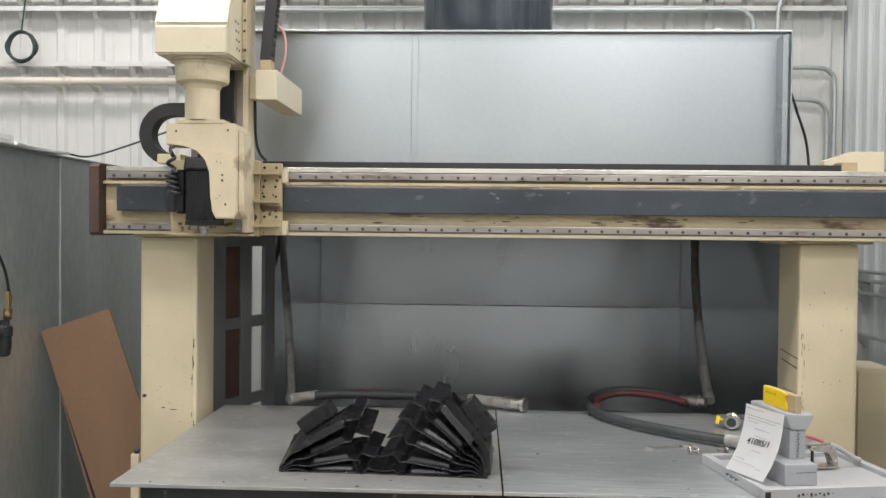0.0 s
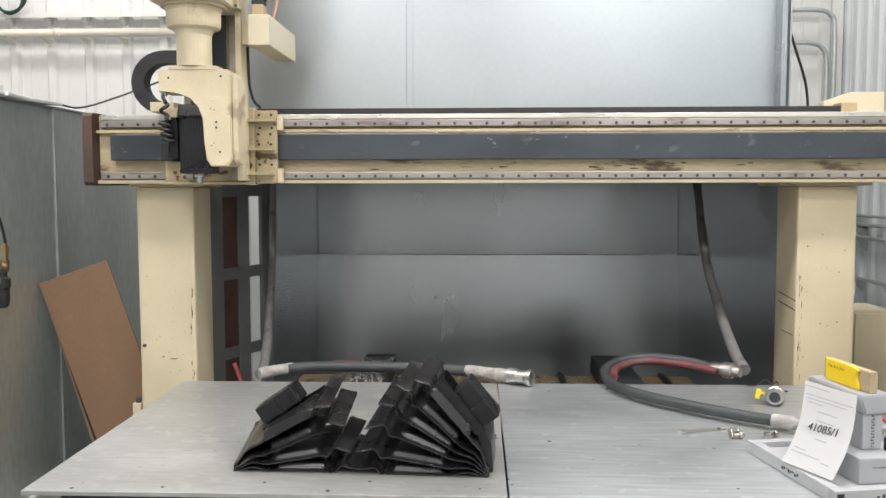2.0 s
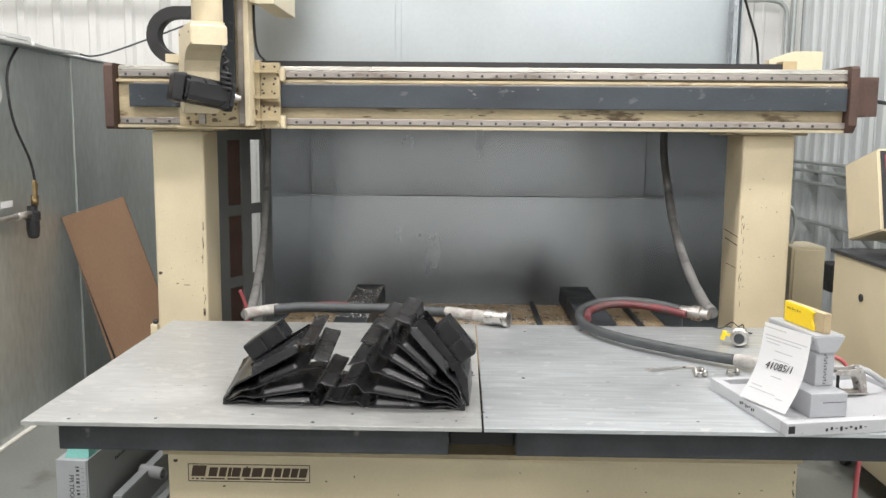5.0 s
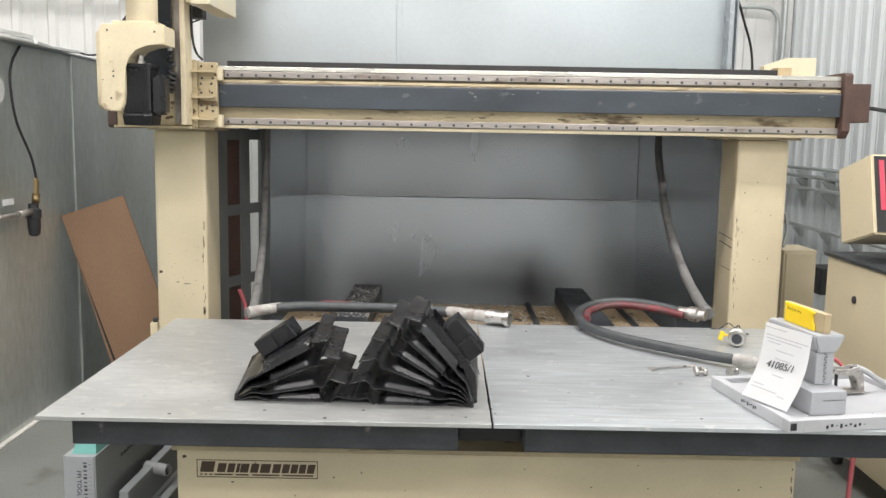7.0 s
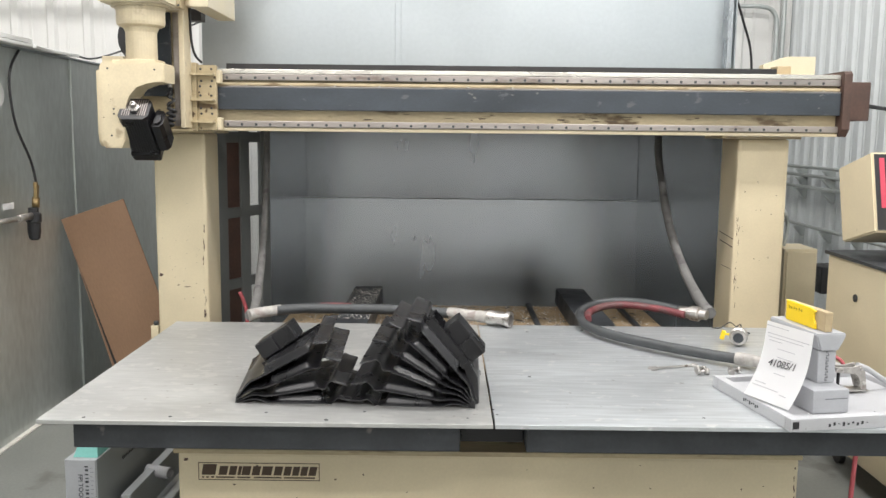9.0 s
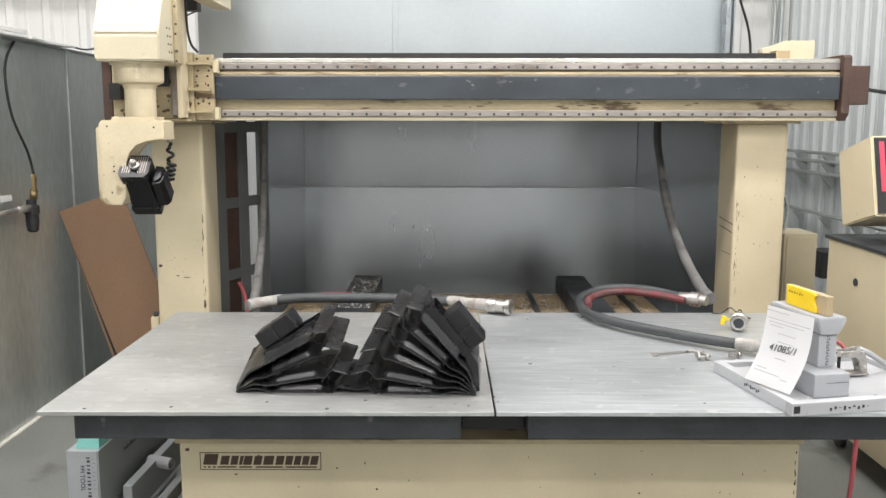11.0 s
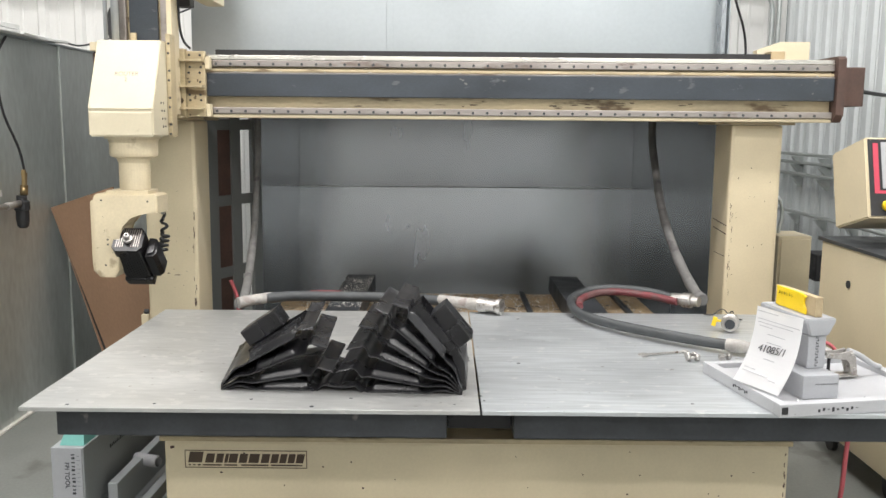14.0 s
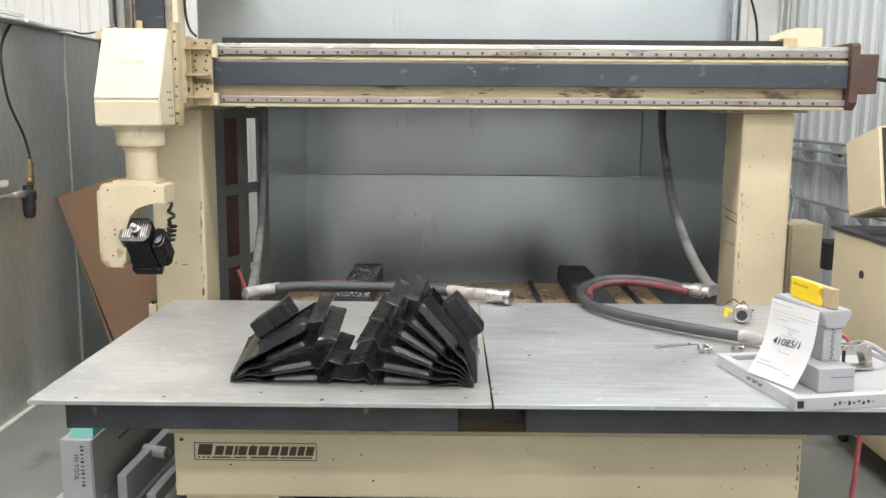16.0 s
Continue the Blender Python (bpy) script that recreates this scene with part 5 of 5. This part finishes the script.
# ---- under and beside the table ----
crate = thing("tool_fixture", "long grey tool fixture with teal foam top on floor frame", "fixture", at=pose(-1.70, 0.60, 0, 0, 0, -2))
solid("body", (0.0, 0.13, 0.0, 0.95, 0.16, 0.43), PVC, crate, 0.003)
solid("front_face", (0.0, 0.125, -0.006, -0.0005, 0.12, 0.43), GREY_PAINT, crate, 0.002)
bm = bmesh.new()
v = box(bm, 0.025, 0.125, 0.02, 0.9, 0.431, 0.485)
for q in v:
    if q.co.z > 0.48:
        q.co.x = 0.075 + (q.co.x - 0.075) * 0.75
        q.co.y += 0.03 if q.co.y < 0.5 else 0
part("foam_top", bm, TEAL, crate, "teal foam block")
for k, (dx, lift) in enumerate(((0.31, 0.0), (0.21, 0.0))):
    solid("frame_rail", (0.18 + k * 0.12, 0.22 + k * 0.12, 0.1, 1.1, 0.1, 0.24 - k * 0.08), PVC, crate, 0.004)
solid("frame_rail", (-0.12, -0.06, -0.25, 1.0, 0.04, 0.10), WHITE_PAINT, crate, 0.004)
solid("frame_base", (-0.12, 0.36, 0.1, 1.1, 0.0, 0.039), PVC, crate, 0.003)
solid("body_foot", (0.0, 0.13, 0.1, 0.9, 0.04, 0.159), PVC, crate, 0.003)
bm = bmesh.new()
lathe(bm, [(0.027, 0.0), (0.027, 0.12), (0.022, 0.121), (0.021, 0.06)], 20, pose(0.175, 0.42, 0.222, 0, 0, 0) @ pose(0, 0, 0, 90, 0, 72))
part("pipe_stub", bm, WHITE_PAINT, crate, "pale grey pipe stub")
letters("tool_print", "FPI TOOL", 0.026, INK, crate, pose(0.062, -0.0065, 0.315, 90, 90, 0))
bars("tool_marks", crate, INK, [(0.082 + 0.002 * (i % 2), 0.096, 0.235 + i * 0.0165, 0.240 + i * 0.0165 + 0.004 * (i % 3 == 0)) for i in range(11)], pose(0, -0.0065, 0, 90))
bars("pencil_marks", crate, INK_PENCIL, [(0.104, 0.118 - 0.004 * (i % 2), 0.27 + i * 0.018, 0.272 + i * 0.018) for i in range(8)], pose(0, -0.0065, 0, 90))
bars("side_marks", crate, INK, [(0.25 + i * 0.018, 0.259 + i * 0.018, 0.335, 0.350 - 0.004 * (i % 2)) for i in range(9)], pose(0.1305, 0, 0, 90, 0, 90))
bm = bmesh.new()
tube(bm, [(1.705, 1.02, 0.7), (1.70, 1.01, 0.4), (1.685, 1.0, 0.15), (1.675, 0.97, 0.012), (1.68, 0.7, 0.012)], 0.011, 8)
tagged(part("red_hose", bm, RED), "thin red air hose hanging to the floor", "hose")

# ---- control console ----
console = thing("control_console", "cream machine control console with tilted panel on casters", "console")
solid("cabinet", (1.91, 2.55, 1.05, 1.90, 0.13, 1.13), CREAM, console, 0.008)
bm = bmesh.new()
prism(bm, [(1.03, 1.131), (1.92, 1.131), (1.92, 1.15), (1.03, 1.145)], "x", 1.895, 2.56)
part("top", bm, DARK_STEEL, console, "black worktop")
bm = bmesh.new()
cyl(bm, (1.903, 1.56, 0.95), (1.909, 1.56, 0.95), 0.02, n=16)
part("lock_hole", bm, DARK_STEEL, console)
for y in (1.15, 1.78):
    ca = bmesh.new()
    cyl(ca, (1.97, y, 0.05), (2.0, y, 0.05), 0.05, n=20)
    box(ca, 1.955, 2.015, y - 0.03, y + 0.03, 0.07, 0.129, 0.004)
    part("caster", ca, RUBBER_BLACK, console)
solid("neck", (2.10, 2.3, 1.40, 1.6, 1.151, 1.34), CREAM, console, 0.006)
pend = pose(1.93, 1.80, 1.205, -15, 0, 0)
pb = bmesh.new()
prism(pb, [(0, 0), (-0.36, 0.0), (-0.36, 0.40), (0.0, 0.40)], "x", 0, 0.5)
bmesh.ops.bevel(pb, geom=list(pb.edges), offset=0.008, segments=2, affect="EDGES")
bmesh.ops.transform(pb, matrix=pend, verts=pb.verts)
ph = part("panel_housing", pb, CREAM, console)
fpose = pend @ pose(0, -0.3605, 0, 90)
for nm, mt, r, lab in (("bezel", RUBBER_BLACK, (0.012, 0.49, 0.01, 0.39), ""), ("red_strip", PANEL_RED, (0.035, 0.06, 0.12, 0.37), "red strip"), ("red_strip", PANEL_RED, (0.061, 0.30, 0.12, 0.135), "red strip"),
                       ("screen_frame", WHITE_PAINT, (0.075, 0.40, 0.145, 0.375), ""), ("screen", SCREEN, (0.10, 0.38, 0.165, 0.345), "dark lit screen")):
    bm = bmesh.new()
    box(bm, *r, 0.0, {"bezel": 0.003, "red_strip": 0.005, "screen_frame": 0.006, "screen": 0.008}[nm], 0, fpose)
    part(nm, bm, mt, ph, lab)
bm = bmesh.new()
cyl(bm, (0.09, 0.06, 0.0), (0.09, 0.06, 0.03), 0.026, n=20)
bmesh.ops.transform(bm, matrix=fpose, verts=bm.verts)
part("stop_button", bm, YELLOW, ph, "yellow and red stop button")
bm = bmesh.new()
lathe(bm, [(0.018, 0.03), (0.022, 0.04), (0.016, 0.055)], 20, fpose @ Matrix.Translation((0.09, 0.06, 0)))
part("button_cap", bm, PANEL_RED, ph)


# ---- what moves ----
def motions():
    offs = [(0, 1.123), (0.5, 0.952), (1.0, 0.782), (1.5, 0.611), (2.0, 0.439), (2.5, 0.257), (3.0, 0.079), (3.25, 0.028), (3.5, 0.007), (3.75, 0.0), (4.0, 0.0), (16.0, 0.0)]
    for ob in riders:
        b = ob.matrix_basis.copy()
        walk(ob, [(t, Matrix.Translation((0, d, 0)) @ b) for t, d in offs])
    for ob, pts in ((hang_r, HOSE_R), (hang_l, HOSE_L)):
        low, top = Vector(pts[0]), Vector(pts[-1])
        rows = []
        for t, d in offs:
            o = low + Vector((0, d, 0))
            q = (top - low).rotation_difference(top - o).to_matrix().to_4x4()
            rows.append((t, Matrix.Translation(o) @ q @ Matrix.Translation(-low)))
        walk(ob, rows)
    cx = [(0, 0), (5.5, 0), (5.65, -0.012), (6.0, -0.115), (6.3, -0.209), (6.5, -0.271), (6.7, -0.333), (6.85, -0.362), (7.0, -0.364), (16, -0.364)]
    walk(carriage, [(t, pose(AX + d, 0, 0)) for t, d in cx])
    walk(loop, [(t, pose(-0.52 * d, 0, 0)) for t, d in cx])
    hz = [(7.85, 0.0), (8.0, -0.008), (8.25, -0.044), (8.5, -0.088), (9.0, -0.174), (11.5, -0.602), (12.0, -0.689), (12.5, -0.772), (13.0, -0.858), (13.25, -0.899), (13.5, -0.914), (13.75, -0.914), (16, -0.914)]
    walk(head, [(t, pose(AX + d, HY, 0)) for t, d in cx if t < 7.5] + [(t, pose(AX - 0.364, HY, z)) for t, z in hz])
    walk(fork, [(t, pose(0, 0, 0, 0, 0, a)) for t, a in ((0, 0), (3.7, 0), (3.9, 10), (4.05, 22), (4.2, 38), (4.6, 76), (5.0, 118), (5.4, 160), (5.65, 178), (5.8, 180), (16, 180))])
    for ob in tilting:
        walk(ob, [(t, pose(0, 0.018, 1.94, -a, 0, 0)) for t, a in ((0, 0), (4.3, 0), (4.6, 25), (5.0, 80), (5.4, 140), (5.7, 174), (5.9, 180), (7.1, 180), (7.2, 185), (7.3, 194), (7.4, 205), (7.5, 215), (7.65, 222), (7.85, 225), (16, 225))])


motions()
